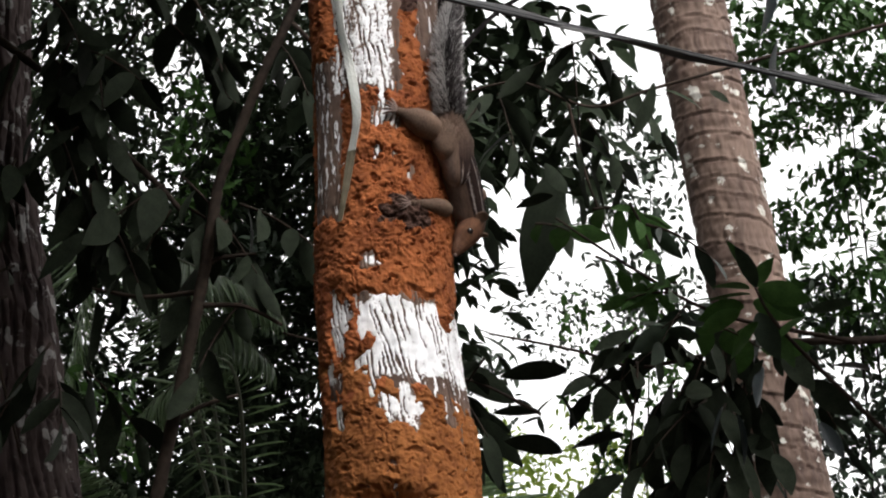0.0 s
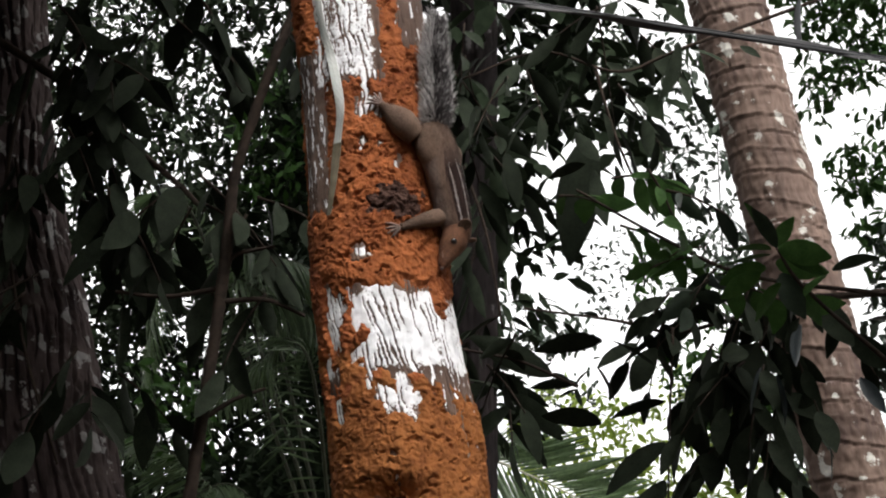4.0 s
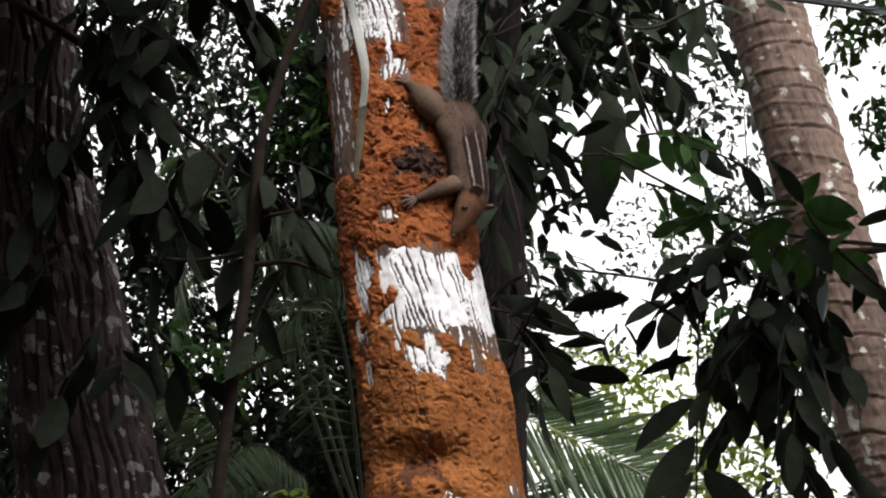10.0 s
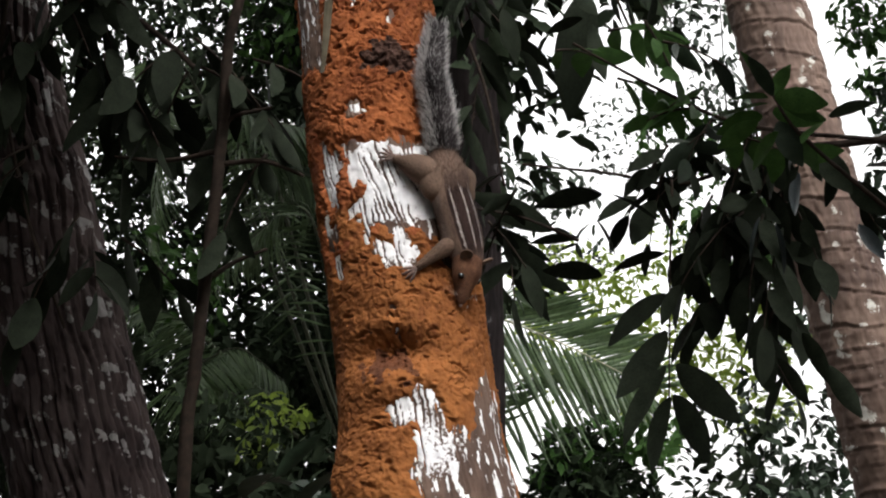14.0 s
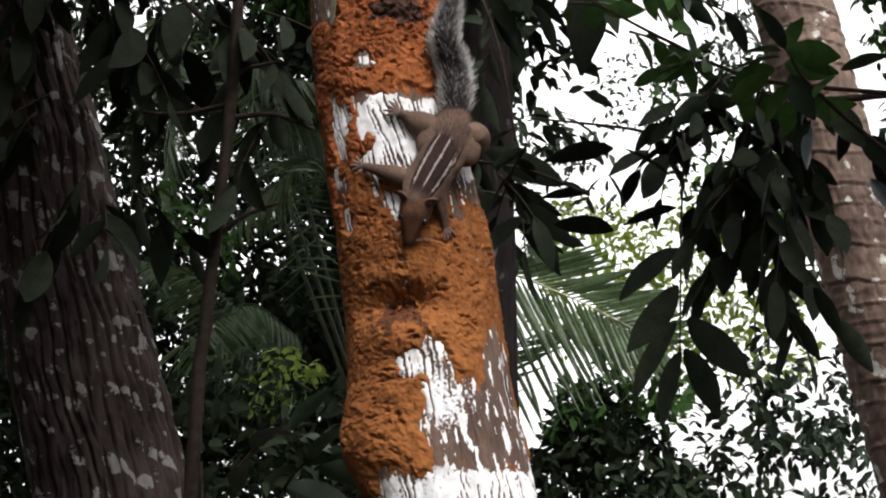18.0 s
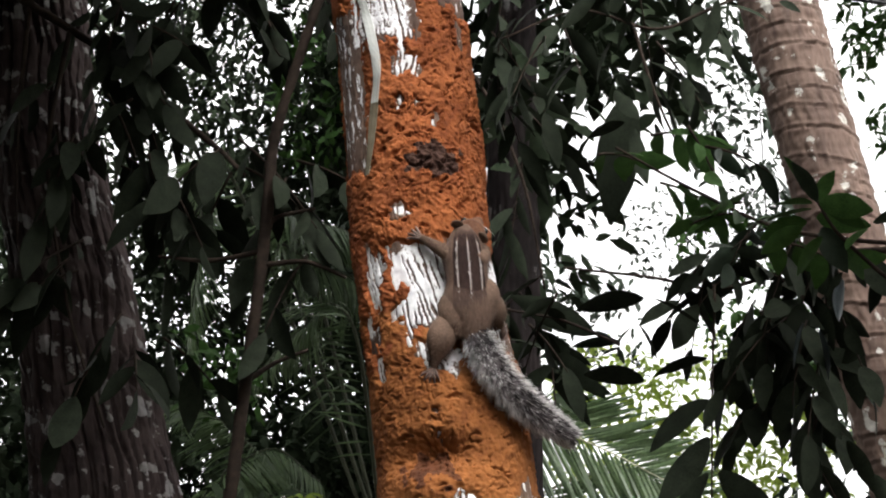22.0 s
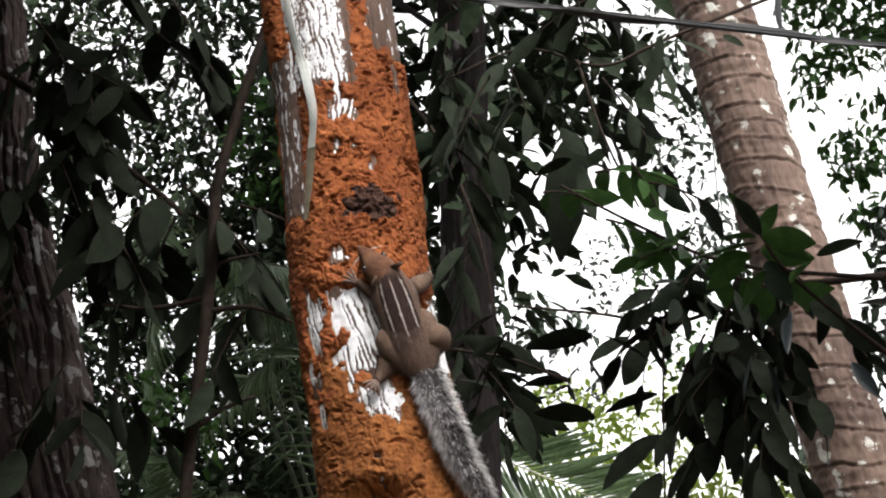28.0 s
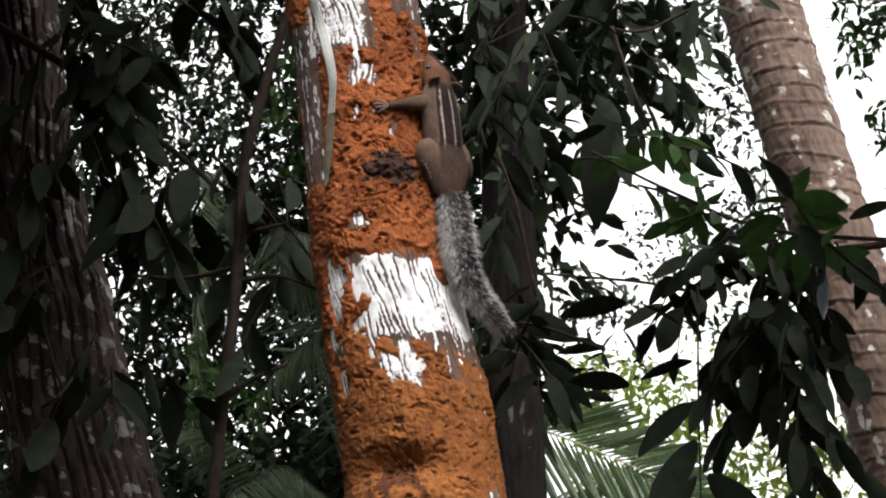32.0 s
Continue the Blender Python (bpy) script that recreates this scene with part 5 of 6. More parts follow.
def furred(name, table, rings, lo, hi, lumps, parent, rng, count, label):
    """A furred piece of the body; lumps: (x, angle, spread along x, spread of the angle, height) swellings on both sides."""
    def swollen(x, a):
        return sum(h * math.exp(-((x - cx) / sx) ** 2 - ((abs(a) - ca) / sa) ** 2) for cx, ca, sx, sa, h in lumps)

    secs = between(table, rings)
    verts, faces = loft(secs, 96)
    value = []
    for k, v in enumerate(verts):
        x, w, h, zc = secs[k // 96]
        a = math.atan2(v.y / w, (v.z - zc) / h)
        value.append(stripe_value(x, math.degrees(a), lo, hi, rng))
        verts[k] = v + Vector((0, math.sin(a), math.cos(a))) * swollen(x, a)
    pts, nor, ways, lens = [], [], [], []
    xs = [s[0] for s in secs]
    for _ in range(count):
        x = rng.uniform(xs[1], xs[-2])
        w, h, zc = (float(np.interp(x, xs, [s[c] for s in secs])) for c in (1, 2, 3))
        a = rng.uniform(-2.4, 2.4)
        pts.append(Vector((x, w * math.sin(a), zc + h * math.cos(a))) + Vector((0, math.sin(a), math.cos(a))) * (swollen(x, a) - 0.0006))
        nor.append(Vector((0, math.sin(a) / w, math.cos(a) / h)).normalized())
        ways.append(Vector((-1, rng.uniform(-0.25, 0.25), rng.uniform(-0.15, 0.15))))
        lens.append(rng.uniform(0.003, 0.0065))
        value += [stripe_value(x, math.degrees(a), lo, hi, rng)] * 3
    hairs(verts, faces, pts, nor, ways, lens, 0.00036, rng)
    ob = mesh_object(name, verts, faces, FUR, parent, label=label)
    ob.data.attributes.new("stripe", "FLOAT", "POINT").data.foreach_set("value", np.array(value, dtype=np.float32))
    return ob


def squirrel():
    ob = thing("squirrel", (0, 0, 2.1), "brown striped palm squirrel with grey bushy tail clinging to the trunk", "squirrel")
    rng = random.Random(12)
    # hindquarters: x runs from the tail's root to the waist
    hind = furred("rump", [(-0.016, 0.006, 0.006, 0.000), (-0.008, 0.0115, 0.0100, 0.000), (0.004, 0.0175, 0.0145, 0.000), (0.020, 0.0225, 0.0185, 0.000), (0.036, 0.0226, 0.0190, 0.000),
                                   (0.048, 0.0200, 0.0172, 0.000), (0.062, 0.0165, 0.0145, 0.000), (0.072, 0.0110, 0.0100, 0.000), (0.076, 0.004, 0.004, 0.000)],
                  44, 0.052, 0.30, [(0.024, 1.70, 0.024, 0.70, 0.0060)], ob, rng, 5200, "tawny hindquarters with a darker saddle")
    # forequarters: x = 0 at the neck, the waist behind it
    fore = furred("torso", [(-0.082, 0.007, 0.007, 0.000), (-0.075, 0.0178, 0.0160, 0.000), (-0.058, 0.0220, 0.0194, 0.000), (-0.036, 0.0218, 0.0192, 0.000), (-0.018, 0.0208, 0.0180, 0.000),
                                   (-0.004, 0.0185, 0.0165, 0.000), (0.008, 0.0150, 0.0140, 0.000), (0.017, 0.009, 0.009, 0.000), (0.020, 0.003, 0.003, 0.000)],
                  44, -0.077, 0.004, [(-0.014, 1.8, 0.013, 0.55, 0.0040)], ob, rng, 5200, "dark brown back with three pale stripes")

    # head, its base at the neck
    table = [(-0.012, 0.010, 0.0095, 0.000), (-0.003, 0.0150, 0.0140, 0.000), (0.010, 0.0168, 0.0150, 0.001), (0.022, 0.0158, 0.0140, 0.001),
             (0.032, 0.0118, 0.0112, -0.001), (0.039, 0.0086, 0.0086, -0.002), (0.046, 0.0068, 0.0066, -0.003), (0.052, 0.0040, 0.0040, -0.004), (0.054, 0.0010, 0.0010, -0.004)]
    verts, faces = loft(between(table, 30), 40)
    pts, nor, ways, lens = [], [], [], []
    for _ in range(2600):
        x = rng.uniform(-0.008, 0.044)
        w, h, zc = (float(np.interp(x, [r[0] for r in table], [r[c] for r in table])) for c in (1, 2, 3))
        a = rng.uniform(-math.pi, math.pi)
        pts.append(Vector((x, w * math.sin(a), zc + h * math.cos(a))))
        nor.append(Vector((0, math.sin(a), math.cos(a))))
        ways.append(Vector((-1, rng.uniform(-0.2, 0.2), rng.uniform(-0.2, 0.2))))
        lens.append(rng.uniform(0.0018, 0.0036) * (1 - 0.5 * max(0, x) / 0.044))
    hairs(verts, faces, pts, nor, ways, lens, 0.0003, rng)
    head = mesh_object("head", verts, faces, FUR_HEAD, ob, label="russet-brown head")
    for side in (-1, 1):
        bm = bmesh.new()
        bmesh.ops.create_uvsphere(bm, u_segments=14, v_segments=10, radius=0.0036)
        part("eye", bm, EYE, head, "glossy black eye").location = (0.0265, side * 0.0122, 0.0052)
        # pale ring of short fur round the eye
        ring_v, ring_f = [], []
        for k in range(60):
            b = k / 60 * 6.283
            n = Vector((0.35, side * 0.85, 0.4)).normalized()
            e1 = n.orthogonal().normalized()
            e2 = n.cross(e1)
            d = e1 * math.cos(b) + e2 * math.sin(b)
            hairs(ring_v, ring_f, [Vector((0.0262, side * 0.0118, 0.0050)) + d * 0.0036], [n], [d + Vector((-0.6, 0, 0))], [0.0026], 0.0005, rng)
        mesh_object("eye_ring", ring_v, ring_f, FUR_LIMB, head)
        bm = bmesh.new()
        bmesh.ops.create_uvsphere(bm, u_segments=16, v_segments=12, radius=0.0068)
        for v in bm.verts:
            v.co.x *= 0.42
            v.co.z *= 1.15
            if v.co.x > 0:
                v.co.x -= 0.0030 * (1 - (v.co.yz.length / 0.0070) ** 2)
        ear = part("ear", bm, FUR_LIMB, head, "small rounded ear")
        ear.matrix_basis = pose(0.006, side * 0.0150, 0.0128, side * -30, -20, side * 25)
        whisk_v, whisk_f = [], []
        for k in range(5):
            a = Vector((0.046, side * 0.0055, -0.003))
            hairs(whisk_v, whisk_f, [a], [Vector((0, 0, 1))], [Vector((-0.2 - 0.1 * k, side * 1.0, -0.7 + 0.12 * k))], [0.022], 0.00012, rng)
        mesh_object("whiskers", whisk_v, whisk_f, FUR_TIP, head)
    bm = bmesh.new()
    bmesh.ops.create_uvsphere(bm, u_segments=10, v_segments=8, radius=0.0022)
    part("nose", bm, PAW, head).location = (0.0538, 0, -0.0038)

    # limbs: the paw at x = 0, the limb behind it up to the joint
    limbs = []
    for name, length, r0, r1 in (("hind_leg", 0.052, 0.0150, 0.0042), ("foreleg", 0.056, 0.0098, 0.0038)):
        for side in (-1, 1):
            line = smooth_line([(-length, 0, 0), (-length * 0.66, 0, 0.004), (-length * 0.30, 0, 0.003), (0, 0, 0)], 6)
            share = [k / (len(line) - 1) for k in range(len(line))]
            swell = (0.72, 0.95, 1.05, 0.84, 0.42, r1 / r0) if name == "hind_leg" else (0.85, 1.0, 0.88, 0.66, 0.48, r1 / r0)
            radii = [r0 * float(np.interp(u, (0, 0.2, 0.4, 0.6, 0.8, 1.0), swell)) for u in share]
            verts, faces = tube(line, radii, 16)
            pts, nor, ways, lens = [], [], [], []
            for _ in range(1200):
                k = rng.uniform(0, len(line) - 1.001)
                p = line[int(k)].lerp(line[int(k) + 1], k % 1)
                a = rng.uniform(0, 6.28)
                n = Vector((0, math.sin(a), math.cos(a)))
                pts.append(p + n * radii[int(k)] * 0.97)
                nor.append(n)
                ways.append(Vector((1, rng.uniform(-0.3, 0.3), rng.uniform(-0.3, 0.3))))
                lens.append(rng.uniform(0.0018, 0.0040))
            hairs(verts, faces, pts, nor, ways, lens, 0.0003, rng)
            leg = mesh_object(name, verts, faces, FUR_LIMB, ob)
            verts, faces = [], []
            for toe in range(5 if name == "hind_leg" else 4):
                spread = (toe - (2 if name == "hind_leg" else 1.5)) * 0.36
                way = Vector((math.cos(spread), math.sin(spread), 0))
                v, f = tube(smooth_line([way * -0.003, way * 0.007 + Vector((0, 0, 0.0012)), way * 0.0125, way * 0.0165 + Vector((0, 0, -0.0026))], 4), [0.0018] * 5 + [0.0015] * 4 + [0.0010] * 3 + [0.0003], 6)
                faces += [tuple(i + len(verts) for i in one) for one in f]
                verts += v
            mesh_object("paw", verts, faces, PAW, leg, label="small clawed paw")
            limbs.append((leg, name == "hind_leg", side))

    # haunches: the rounded thigh of each hind leg
    thighs = []
    for side in (-1, 1):
        shape = [(-0.026, 0.004, 0.004, 0), (-0.021, 0.0105, 0.0100, 0), (-0.010, 0.0150, 0.0145, 0), (0.002, 0.0165, 0.0155, 0), (0.013, 0.0145, 0.0135, 0), (0.021, 0.0095, 0.0090, 0), (0.025, 0.003, 0.003, 0)]
        verts, faces = loft(between(shape, 24), 40)
        pts, nor, ways, lens = [], [], [], []
        for _ in range(2200):
            x, a = rng.uniform(-0.023, 0.022), rng.uniform(-math.pi, math.pi)
            w, h = (float(np.interp(x, [r[0] for r in shape], [r[c] for r in shape])) for c in (1, 2))
            pts.append(Vector((x, w * math.sin(a), h * math.cos(a))))
            nor.append(Vector((0.3 * x / 0.02, math.sin(a), math.cos(a))).normalized())
            ways.append(Vector((-1, rng.uniform(-0.25, 0.25), rng.uniform(-0.25, 0.25))))
            lens.append(rng.uniform(0.0024, 0.0052))
        hairs(verts, faces, pts, nor, ways, lens, 0.00036, rng)
        thighs.append((mesh_object("thigh", verts, faces, FUR_LIMB, ob, label="rounded tawny thigh"), side))

    # tail: short bushy pieces, one behind the other, with a pale fringe on both edges
    tail = []
    for k in range(SEGMENTS):
        u = k / (SEGMENTS - 1)
        bush_r = 0.0155 + 0.0036 * math.sin(math.pi * min(1, u * 0.8 + 0.15))
        r0 = 0.0092 - 0.0042 * u
        verts, faces = loft([(-0.003, r0 * 0.6, r0 * 0.6, 0), (0.0, r0, r0, 0), (SEGMENT, r0 * 0.95, r0 * 0.95, 0), (SEGMENT + 0.007, r0 * 0.6, r0 * 0.6, 0)], 12)
        tips = []
        for _ in range(1300):
            a, x = rng.uniform(0, 6.28), rng.uniform(-0.004, SEGMENT + 0.006)
            edge = abs(math.sin(a))
            n = Vector((0, math.sin(a), math.cos(a)))
            d = (n * rng.uniform(0.55, 1.0) + Vector((rng.uniform(0.6, 1.2) + 0.5 * u * u, 0, 0))).normalized()
            ln = bush_r * rng.uniform(0.45, 1.12) * (0.72 + 0.45 * edge)
            side = d.cross(n + Vector((rng.uniform(-0.8, 0.8), rng.uniform(-0.8, 0.8), rng.uniform(-0.8, 0.8)))).normalized() * 0.00055
            p = Vector((x, 0, 0)) + n * r0 * 0.9
            i = len(verts)
            verts += [p - side, p + side, p + d * ln * 0.60 + side, p + d * ln * 0.60 - side, p + d * ln]
            faces += [(i, i + 1, i + 2, i + 3), (i + 3, i + 2, i + 4)]
            if (edge > 0.72 and rng.random() < 0.9) or rng.random() < 0.22:
                tips.append(len(faces) - 1)
        seg = mesh_object("tail_segment", verts, faces, [FUR_TAIL, FUR_TIP], ob, label="bushy grizzled grey tail fur" if k == 0 else "")
        index = np.zeros(len(faces), dtype=np.int32)
        index[tips] = 1
        seg.data.polygons.foreach_set("material_index", index)
        tail.append(seg)
    return ob, hind, fore, head, limbs, thighs, tail


def frame_of(x, up):
    x = x.normalized()
    y = up.cross(x).normalized()
    return Matrix((x, y, x.cross(y))).transposed().to_4x4()


def on_trunk(p, off):
    """The point moved square out of the axis on to the limed trunk's surface."""
    cx, r = float(np.interp(p.z, AXIS_Z, AXIS_X)), float(np.interp(p.z, AXIS_Z, RADIUS)) + off
    flat = Vector((p.x - cx, p.y, 0)).normalized() * r
    return Vector((cx + flat.x, flat.y, p.z))


def motions():
    """The squirrel clings head down, creeps down the trunk, turns round and climbs back up."""
    ob, hind, fore, head, limbs, thighs, tail = squirrel()
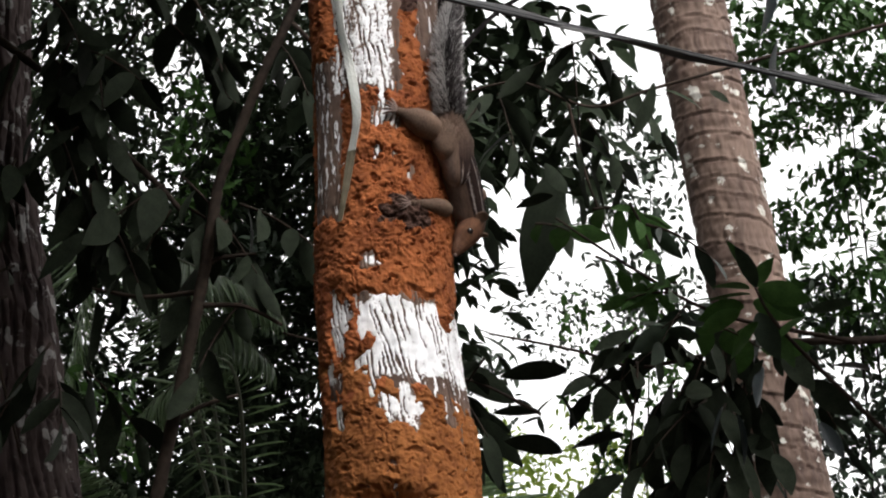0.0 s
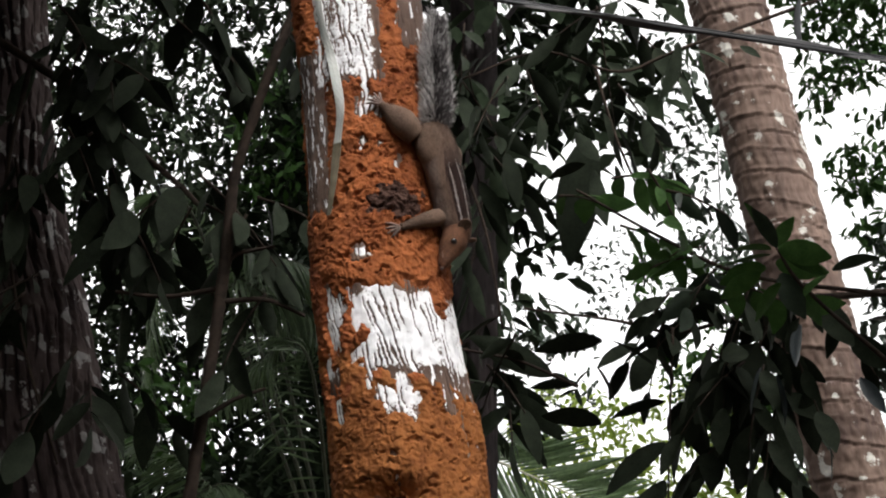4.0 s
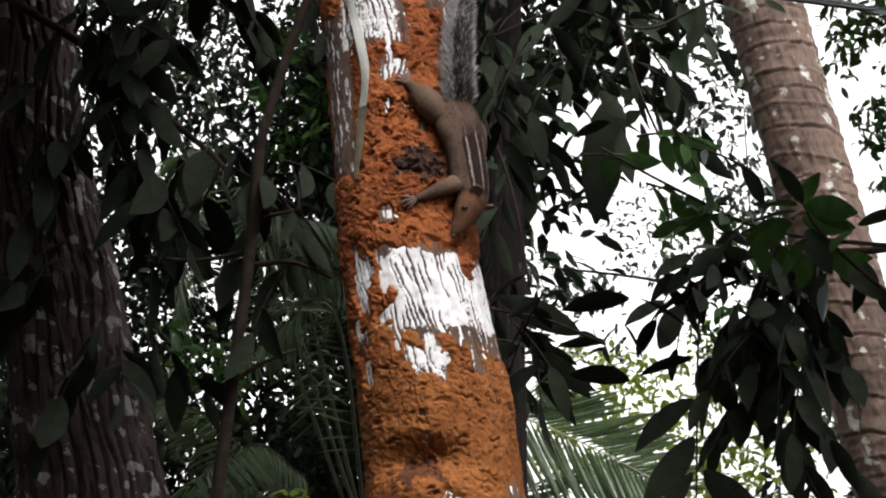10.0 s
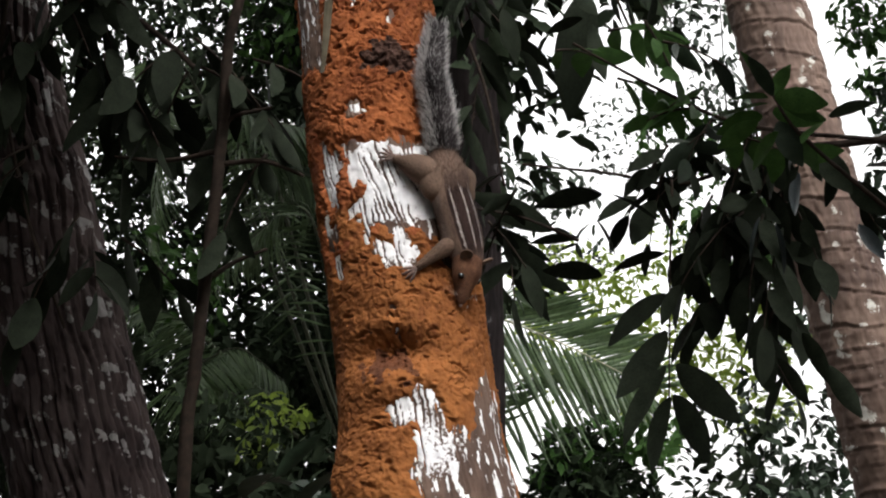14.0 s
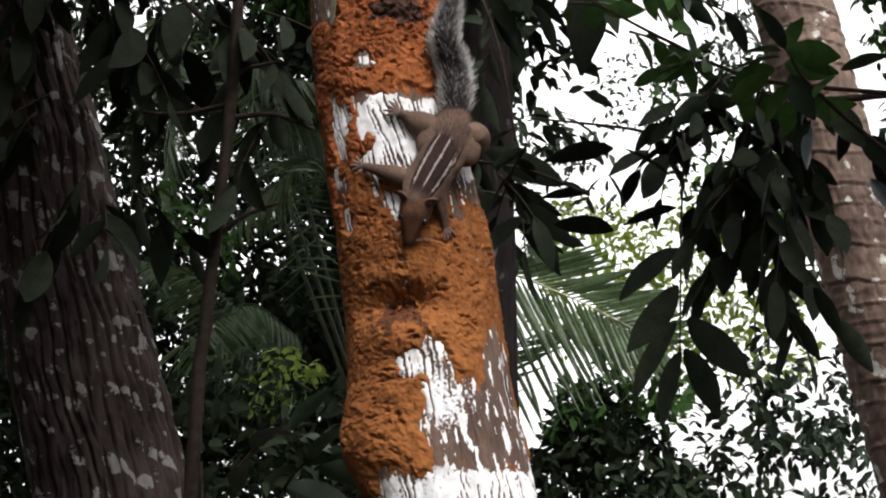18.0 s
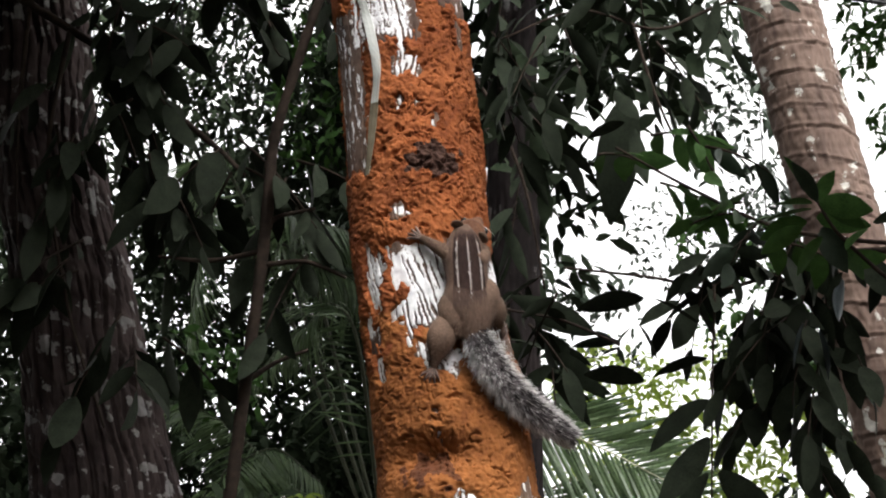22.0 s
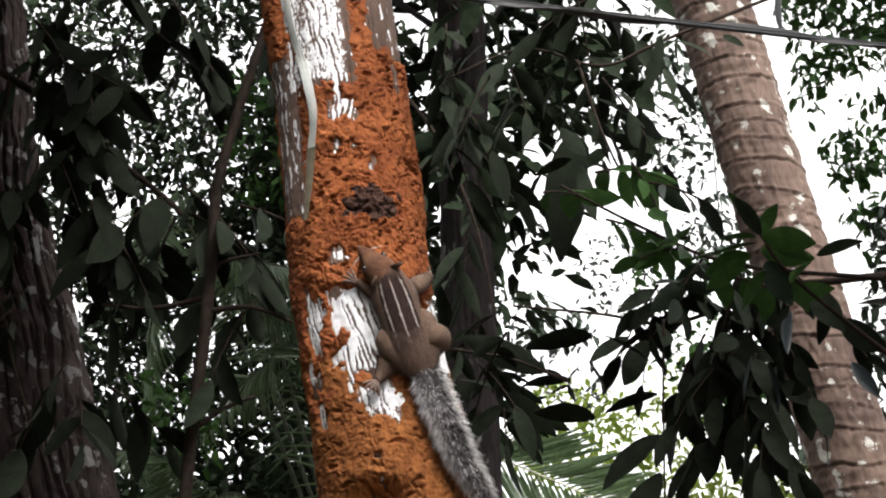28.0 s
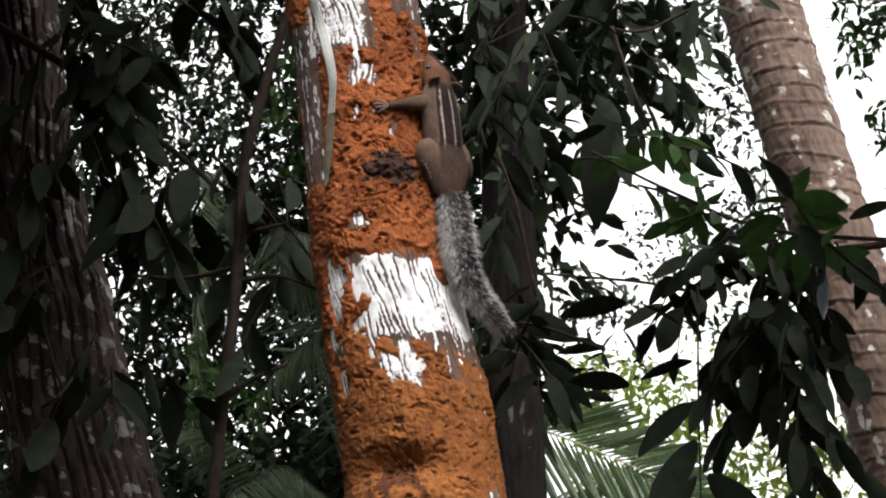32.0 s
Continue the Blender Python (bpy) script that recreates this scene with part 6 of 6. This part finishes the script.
    # seconds; tail root, waist, neck, nose; three points along the tail; the way the back faces;
    # right hind, right fore, left hind and left fore paw (None: out of sight round the trunk)
    rows = [
        (0, (0.0135, -0.0501, 2.2279), (0.0202, -0.0468, 2.1723), (0.0402, -0.0083, 2.1280), (0.0246, -0.0260, 2.0802), (0.0073, -0.0620, 2.2804), (0.0091, -0.0597, 2.3232), (0.0138, -0.0534, 2.3584), (0.8481, -0.5075, -0.1526),
         (-0.0469, -0.0769, 2.2265), (-0.0312, -0.0737, 2.1206), None, None),
        (2, (0.0145, -0.0498, 2.2081), (0.0194, -0.0493, 2.1551), (0.0356, -0.0186, 2.1122), (0.0109, -0.0527, 2.0610), (0.0106, -0.0592, 2.2567), (0.0096, -0.0611, 2.2969), (0.0192, -0.0457, 2.3446), (0.8663, -0.4662, -0.1795),
         (-0.0498, -0.0775, 2.2228), (-0.0102, -0.0634, 2.0909), None, None),
        (5, (0.0127, -0.0533, 2.1935), (0.0166, -0.0544, 2.1384), (0.0297, -0.0394, 2.0882), (0.0139, -0.0506, 2.0292), (0.0145, -0.0548, 2.2409), (0.0141, -0.0568, 2.2773), (0.0156, -0.0550, 2.3145), (0.8462, -0.4953, -0.1962),
         (-0.0460, -0.0768, 2.2204), (-0.0341, -0.0750, 2.0798), None, None),
        (6, (0.0154, -0.0490, 2.1985), (0.0206, -0.0482, 2.1423), (0.0308, -0.0369, 2.0906), (0.0159, -0.0482, 2.0280), (0.0161, -0.0522, 2.2476), (0.0168, -0.0526, 2.2815), (0.0181, -0.0508, 2.3154), (0.8161, -0.5400, -0.2059),
         (-0.0403, -0.0755, 2.2142), (-0.0336, -0.0749, 2.0781), None, None),
        (7, (0.0101, -0.0565, 2.1948), (0.0156, -0.0554, 2.1424), (0.0285, -0.0413, 2.0951), (0.0164, -0.0467, 2.0333), (0.0127, -0.0575, 2.2377), (0.0127, -0.0587, 2.2777), (0.0190, -0.0490, 2.3198), (0.8226, -0.5290, -0.2085),
         (-0.0436, -0.0763, 2.2164), (-0.0187, -0.0690, 2.0731), None, None),
        (8, (0.0130, -0.0530, 2.1912), (0.0182, -0.0521, 2.1385), (0.0316, -0.0347, 2.0921), (0.0173, -0.0456, 2.0302), (0.0098, -0.0612, 2.2348), (0.0100, -0.0623, 2.2716), (0.0206, -0.0461, 2.3180), (0.8187, -0.5342, -0.2108),
         (-0.0477, -0.0771, 2.2210), (-0.0166, -0.0680, 2.0667), None, None),
        (9, (0.0115, -0.0552, 2.1862), (0.0168, -0.0543, 2.1337), (0.0340, -0.0289, 2.0859), (0.0321, -0.0020, 2.0255), (0.0093, -0.0621, 2.2282), (0.0093, -0.0635, 2.2647), (0.0332, -0.0024, 2.3300), (0.8166, -0.5339, -0.2194),
         (-0.0464, -0.0769, 2.2115), (-0.0183, -0.0689, 2.0675), None, None),
        (10, (0.0106, -0.0569, 2.1759), (0.0122, -0.0607, 2.1221), (0.0196, -0.0570, 2.0780), (-0.0082, -0.0732, 2.0113), (0.0097, -0.0622, 2.2168), (0.0133, -0.0585, 2.2653), (0.0205, -0.0474, 2.3098), (0.7031, -0.6687, -0.2420),
         (-0.0446, -0.0766, 2.2025), (-0.0412, -0.0767, 2.0701), None, None),
        (11, (0.0197, -0.0464, 2.1326), (0.0170, -0.0571, 2.0774), (0.0181, -0.0620, 2.0264), (0.0030, -0.0729, 1.9610), (0.0166, -0.0560, 2.1683), (0.0196, -0.0525, 2.2159), (0.0239, -0.0454, 2.2673), (0.5803, -0.7733, -0.2555),
         (-0.0286, -0.0725, 2.1318), (-0.0392, -0.0774, 2.0171), None, None),
        (12, (0.0121, -0.0600, 2.0736), (0.0164, -0.0621, 2.0204), (0.0254, -0.0661, 1.9680), (0.0228, -0.0657, 1.9015), (0.0115, -0.0645, 2.1199), (0.0075, -0.0699, 2.1568), (0.0163, -0.0613, 2.2004), (0.6186, -0.7462, -0.2460),
         (-0.0404, -0.0766, 2.0702), (-0.0306, -0.0795, 1.9613), None, None),
        (13, (0.0167, -0.0551, 2.0587), (0.0210, -0.0606, 2.0033), (0.0335, -0.0606, 1.9501), (0.0239, -0.0673, 1.8835), (0.0098, -0.0672, 2.0961), (0.0055, -0.0726, 2.1294), (0.0089, -0.0707, 2.1719), (0.6481, -0.7296, -0.2183),
         (-0.0382, -0.0762, 2.0640), (-0.0124, -0.0774, 1.9251), None, None),
        (14, (0.0180, -0.0619, 1.9986), (0.0211, -0.0720, 1.9433), (0.0353, -0.0690, 1.8918), (0.0252, -0.0709, 1.8267), (0.0139, -0.0650, 2.0478), (0.0103, -0.0700, 2.0841), (0.0163, -0.0645, 2.1355), (0.5958, -0.7706, -0.2263),
         (-0.0349, -0.0780, 1.9972), (-0.0177, -0.0817, 1.8780), None, None),
        (16.5, (0.0237, -0.0584, 1.9847), (0.0287, -0.0667, 1.9315), (0.0460, -0.0582, 1.8814), (0.0421, -0.0543, 1.8200), (0.0228, -0.0552, 2.0304), (0.0221, -0.0575, 2.0672), (0.0339, -0.0371, 2.1170), (0.5400, -0.8127, -0.2189),
         (-0.0392, -0.0787, 1.9961), (-0.0225, -0.0827, 1.8740), None, None),
        (17, (0.0285, -0.0461, 2.0055), (0.0316, -0.0578, 1.9587), (0.0160, -0.0824, 1.9108), (0.0017, -0.0827, 1.8661), (0.0303, -0.0411, 2.0540), (0.0338, -0.0347, 2.0909), (0.0503, -0.0025, 2.1405), (0.1964, -0.9650, -0.1736),
         (-0.0408, -0.0788, 1.9970), (-0.0282, -0.0819, 1.9079), None, None),
        (18, (0.0189, -0.0628, 1.9894), (0.0070, -0.0822, 1.9431), (-0.0228, -0.0976, 1.9010), (-0.0401, -0.0894, 1.8422), (0.0210, -0.0574, 2.0343), (0.0143, -0.0666, 2.0692), (0.0200, -0.0615, 2.1053), (0.0635, -0.9934, -0.0954),
         (-0.0387, -0.0787, 1.9945), (-0.0781, -0.0726, 1.9410), None, None),
        (18.7, (0.0202, -0.0630, 1.9817), (0.0044, -0.0845, 1.9352), (-0.0292, -0.0986, 1.8937), (-0.0495, -0.0880, 1.8415), (0.0251, -0.0524, 2.0280), (0.0231, -0.0563, 2.0644), (0.0220, -0.0593, 2.0981), (0.0143, -0.9985, -0.0519),
         (-0.0381, -0.0792, 1.9835), (-0.0783, -0.0720, 1.9243), None, None),
        (19, (0.0302, -0.0460, 1.9968), (0.0030, -0.0835, 1.9509), (-0.0491, -0.0971, 1.9427), (-0.0926, -0.0708, 1.9424), (0.0419, -0.0020, 2.0491), (0.0416, -0.0020, 2.0846), (0.0399, -0.0163, 2.1153), (0.0327, -0.9649, 0.2604),
         (-0.0343, -0.0780, 1.9956), (-0.0777, -0.0734, 1.9784), None, None),
        (19.4, (0.0288, -0.0640, 1.9294), (-0.0098, -0.0910, 1.9289), (-0.0667, -0.0941, 1.9396), (-0.1083, -0.0563, 1.9429), (0.0641, -0.0036, 1.9538), (0.0741, -0.0048, 1.9938), (0.0784, -0.0055, 2.0379), (0.0282, -0.9887, 0.1469),
         (0.0072, -0.0593, 1.9797), (-0.0945, -0.0639, 1.9844), None, None),
        (20, (0.0022, -0.0841, 1.9271), (-0.0355, -0.0935, 1.9753), (-0.0594, -0.0942, 2.0096), (-0.0733, -0.0816, 2.0505), (0.0333, -0.0717, 1.8874), (0.0692, -0.0039, 1.8796), (0.1090, -0.0087, 1.8666), (0.0747, -0.9875, -0.1391),
         (0.0192, -0.0478, 1.9714), (-0.0164, -0.0685, 2.0366), (-0.0354, -0.0832, 1.8820), (-0.0786, -0.0730, 1.9793)),
        (21, (-0.0011, -0.0871, 1.9089), (-0.0281, -0.0938, 1.9529), (-0.0534, -0.0951, 1.9945), (-0.0640, -0.0831, 2.0339), (0.0308, -0.0761, 1.8719), (0.0622, -0.0381, 1.8548), (0.0934, -0.0069, 1.8464), (0.0430, -0.9791, -0.1986),
         (0.0150, -0.0529, 1.9722), (-0.0207, -0.0707, 2.0329), (-0.0309, -0.0832, 1.8796), (-0.0790, -0.0731, 1.9995)),
        (22, (-0.0014, -0.0865, 1.9183), (-0.0066, -0.0868, 1.9635), (-0.0059, -0.0831, 2.0133), (0.0123, -0.0515, 2.0506), (0.0203, -0.0836, 1.8735), (0.0503, -0.0611, 1.8417), (0.0898, -0.0064, 1.8220), (0.1676, -0.9531, -0.2520),
         None, None, (-0.0441, -0.0826, 1.8831), (-0.0504, -0.0781, 2.0224)),
        (23, (0.0057, -0.0820, 1.9297), (0.0026, -0.0807, 1.9755), (0.0080, -0.0712, 2.0303), (0.0205, -0.0359, 2.0856), (0.0192, -0.0838, 1.8782), (0.0335, -0.0791, 1.8347), (0.0519, -0.0670, 1.7938), (0.1184, -0.9481, -0.2951),
         None, None, (-0.0406, -0.0821, 1.9178), (-0.0529, -0.0780, 2.0259)),
        (24, (0.0077, -0.0810, 1.9285), (0.0018, -0.0809, 1.9771), (0.0079, -0.0712, 2.0351), (0.0245, -0.0246, 2.0942), (0.0193, -0.0836, 1.8799), (0.0368, -0.0760, 1.8397), (0.0583, -0.0577, 1.8002), (0.1860, -0.9374, -0.2945),
         None, None, (-0.0438, -0.0820, 1.9166), (-0.0534, -0.0780, 2.0244)),
        (25, (0.0121, -0.0784, 1.9268), (0.0041, -0.0798, 1.9749), (0.0127, -0.0668, 2.0336), (0.0227, -0.0306, 2.0875), (0.0255, -0.0798, 1.8754), (0.0429, -0.0704, 1.8357), (0.0619, -0.0517, 1.8022), (0.1533, -0.9425, -0.2968),
         None, None, (-0.0425, -0.0820, 1.9175), (-0.0546, -0.0779, 2.0271)),
        (28, (0.0070, -0.0816, 1.9265), (-0.0105, -0.0876, 1.9711), (-0.0202, -0.0891, 2.0170), (-0.0430, -0.0831, 2.0515), (0.0244, -0.0806, 1.8753), (0.0369, -0.0760, 1.8376), (0.0565, -0.0607, 1.7976), (0.0438, -0.9613, -0.2719),
         None, (0.0191, -0.0283, 2.0391), (-0.0404, -0.0822, 1.9153), (-0.0545, -0.0780, 2.0232)),
        (29, (0.0049, -0.0831, 1.9227), (0.0002, -0.0826, 1.9712), (0.0045, -0.0759, 2.0187), (0.0175, -0.0432, 2.0627), (0.0188, -0.0842, 1.8771), (0.0299, -0.0818, 1.8361), (0.0477, -0.0716, 1.7953), (0.1467, -0.9476, -0.2837),
         None, None, (-0.0405, -0.0821, 1.9176), (-0.0543, -0.0778, 2.0289)),
        (30, (-0.0012, -0.0832, 1.9525), (0.0090, -0.0719, 2.0054), (0.0245, -0.0511, 2.0589), (0.0424, -0.0009, 2.1136), (0.0097, -0.0866, 1.9060), (0.0262, -0.0828, 1.8644), (0.0608, -0.0492, 1.8346), (0.3917, -0.8651, -0.3135),
         None, None, (-0.0501, -0.0795, 1.9882), (-0.0298, -0.0738, 2.0719)),
        (31, (0.0116, -0.0733, 1.9672), (0.0185, -0.0591, 2.0233), (0.0313, -0.0366, 2.0804), (0.0284, 0.0009, 2.1382), (0.0194, -0.0794, 1.9167), (0.0360, -0.0737, 1.8750), (0.0603, -0.0483, 1.8477), (0.5125, -0.8012, -0.3089),
         None, None, (-0.0473, -0.0799, 1.9800), (-0.0308, -0.0739, 2.0943)),
        (31.5, (0.0185, -0.0622, 1.9941), (0.0191, -0.0558, 2.0489), (0.0230, -0.0504, 2.1076), (0.0183, -0.0340, 2.1585), (0.0250, -0.0719, 1.9392), (0.0387, -0.0675, 1.8973), (0.0649, -0.0357, 1.8595), (0.6614, -0.6964, -0.2786),
         None, None, (-0.0214, -0.0738, 2.0023), (-0.0308, -0.0735, 2.1190)),
        (32, (0.0248, -0.0402, 2.0922), (0.0201, -0.0488, 2.1450), (0.0207, -0.0478, 2.2025), (0.0142, -0.0342, 2.2582), (0.0286, -0.0457, 2.0379), (0.0365, -0.0502, 1.9860), (0.0637, -0.0009, 1.9529), (0.6637, -0.6937, -0.2797),
         None, None, (-0.0031, -0.0568, 2.1118), (-0.0333, -0.0736, 2.1823)),
    ]
    held = {r[0]: r for r in rows}
    for t, same in ((2.5, 2), (4.5, 5), (14.5, 14), (25.5, 25), (27.5, 28)):
        rows.append((t,) + held[same][1:])
    rows.sort(key=lambda r: r[0])
    keyed = {one: [] for one in (ob, hind, fore, head, *[leg for leg, _, _ in limbs], *[leg for leg, _ in thighs], *tail)}
    for t, root, waist, neck, nose, k1, k2, k3, back_way, *paws in rows:
        root, waist, neck, nose, k1, k2, k3, up = (Vector(p) for p in (root, waist, neck, nose, k1, k2, k3, back_way))
        rear = frame_of(waist - root, up)
        front = frame_of((neck - waist).normalized() + 0.35 * (waist - root).normalized(), up)
        base = Matrix.Translation(root) @ rear
        back = base.inverted()
        front = Matrix.Translation(neck) @ front
        keyed[ob].append((t, base))
        keyed[hind].append((t, Matrix.Identity(4)))
        keyed[fore].append((t, back @ front))
        keyed[head].append((t, back @ Matrix.Translation(neck) @ frame_of(nose - neck, up + 0.4 * (neck - waist).normalized())))
        for k, (leg, hind_one, side) in enumerate(limbs):
            joint = base @ Vector((0.020, side * 0.022, -0.006)) if hind_one else front @ Vector((-0.014, side * 0.014, -0.004))
            paw = paws[(0 if hind_one else 1) + (0 if side < 0 else 2)]
            if paw is None:
                reach = base.to_3x3() @ Vector((-0.012, side * 0.030, -0.012)) if hind_one else front.to_3x3() @ Vector((0.020, side * 0.026, -0.012))
                paw = on_trunk(joint + reach, 0.006)
            paw = Vector(paw)
            if hind_one:
                knee = max(-0.03, min(0.05, (back @ paw).x))
                keyed[thighs[0 if side < 0 else 1][0]].append((t, Matrix.Translation((0.027 + 0.26 * knee, side * 0.0165, -0.002)) @ Matrix.Rotation(side * (0.2 + 4 * knee), 4, "Z")))
            short = (0.034 if hind_one else 0.036) ** 2 - (paw - joint).length_squared
            if short > 0:
                joint = joint - up * math.sqrt(short)
            cx = float(np.interp(paw.z, AXIS_Z, AXIS_X))
            keyed[leg].append((t, back @ Matrix.Translation(paw) @ frame_of(paw - joint, Vector((paw.x - cx, paw.y, 0)).normalized() + 0.2 * up)))
        line = smooth_line([root - (waist - root).normalized() * 0.004, k1, k2, k3], 10)
        arc = np.concatenate([[0], np.cumsum([(b - a).length for a, b in zip(line, line[1:])])])
        at = [Vector([float(np.interp(s, arc, [p[c] for p in line])) for c in range(3)]) for s in np.linspace(0, arc[-1], SEGMENTS + 1)]
        for k, seg in enumerate(tail):
            keyed[seg].append((t, back @ Matrix.Translation(at[k]) @ frame_of(at[k + 1] - at[k], up + Vector((0.0, -0.6, 0)))))
    for one, path in keyed.items():
        walk(one, path)


motions()
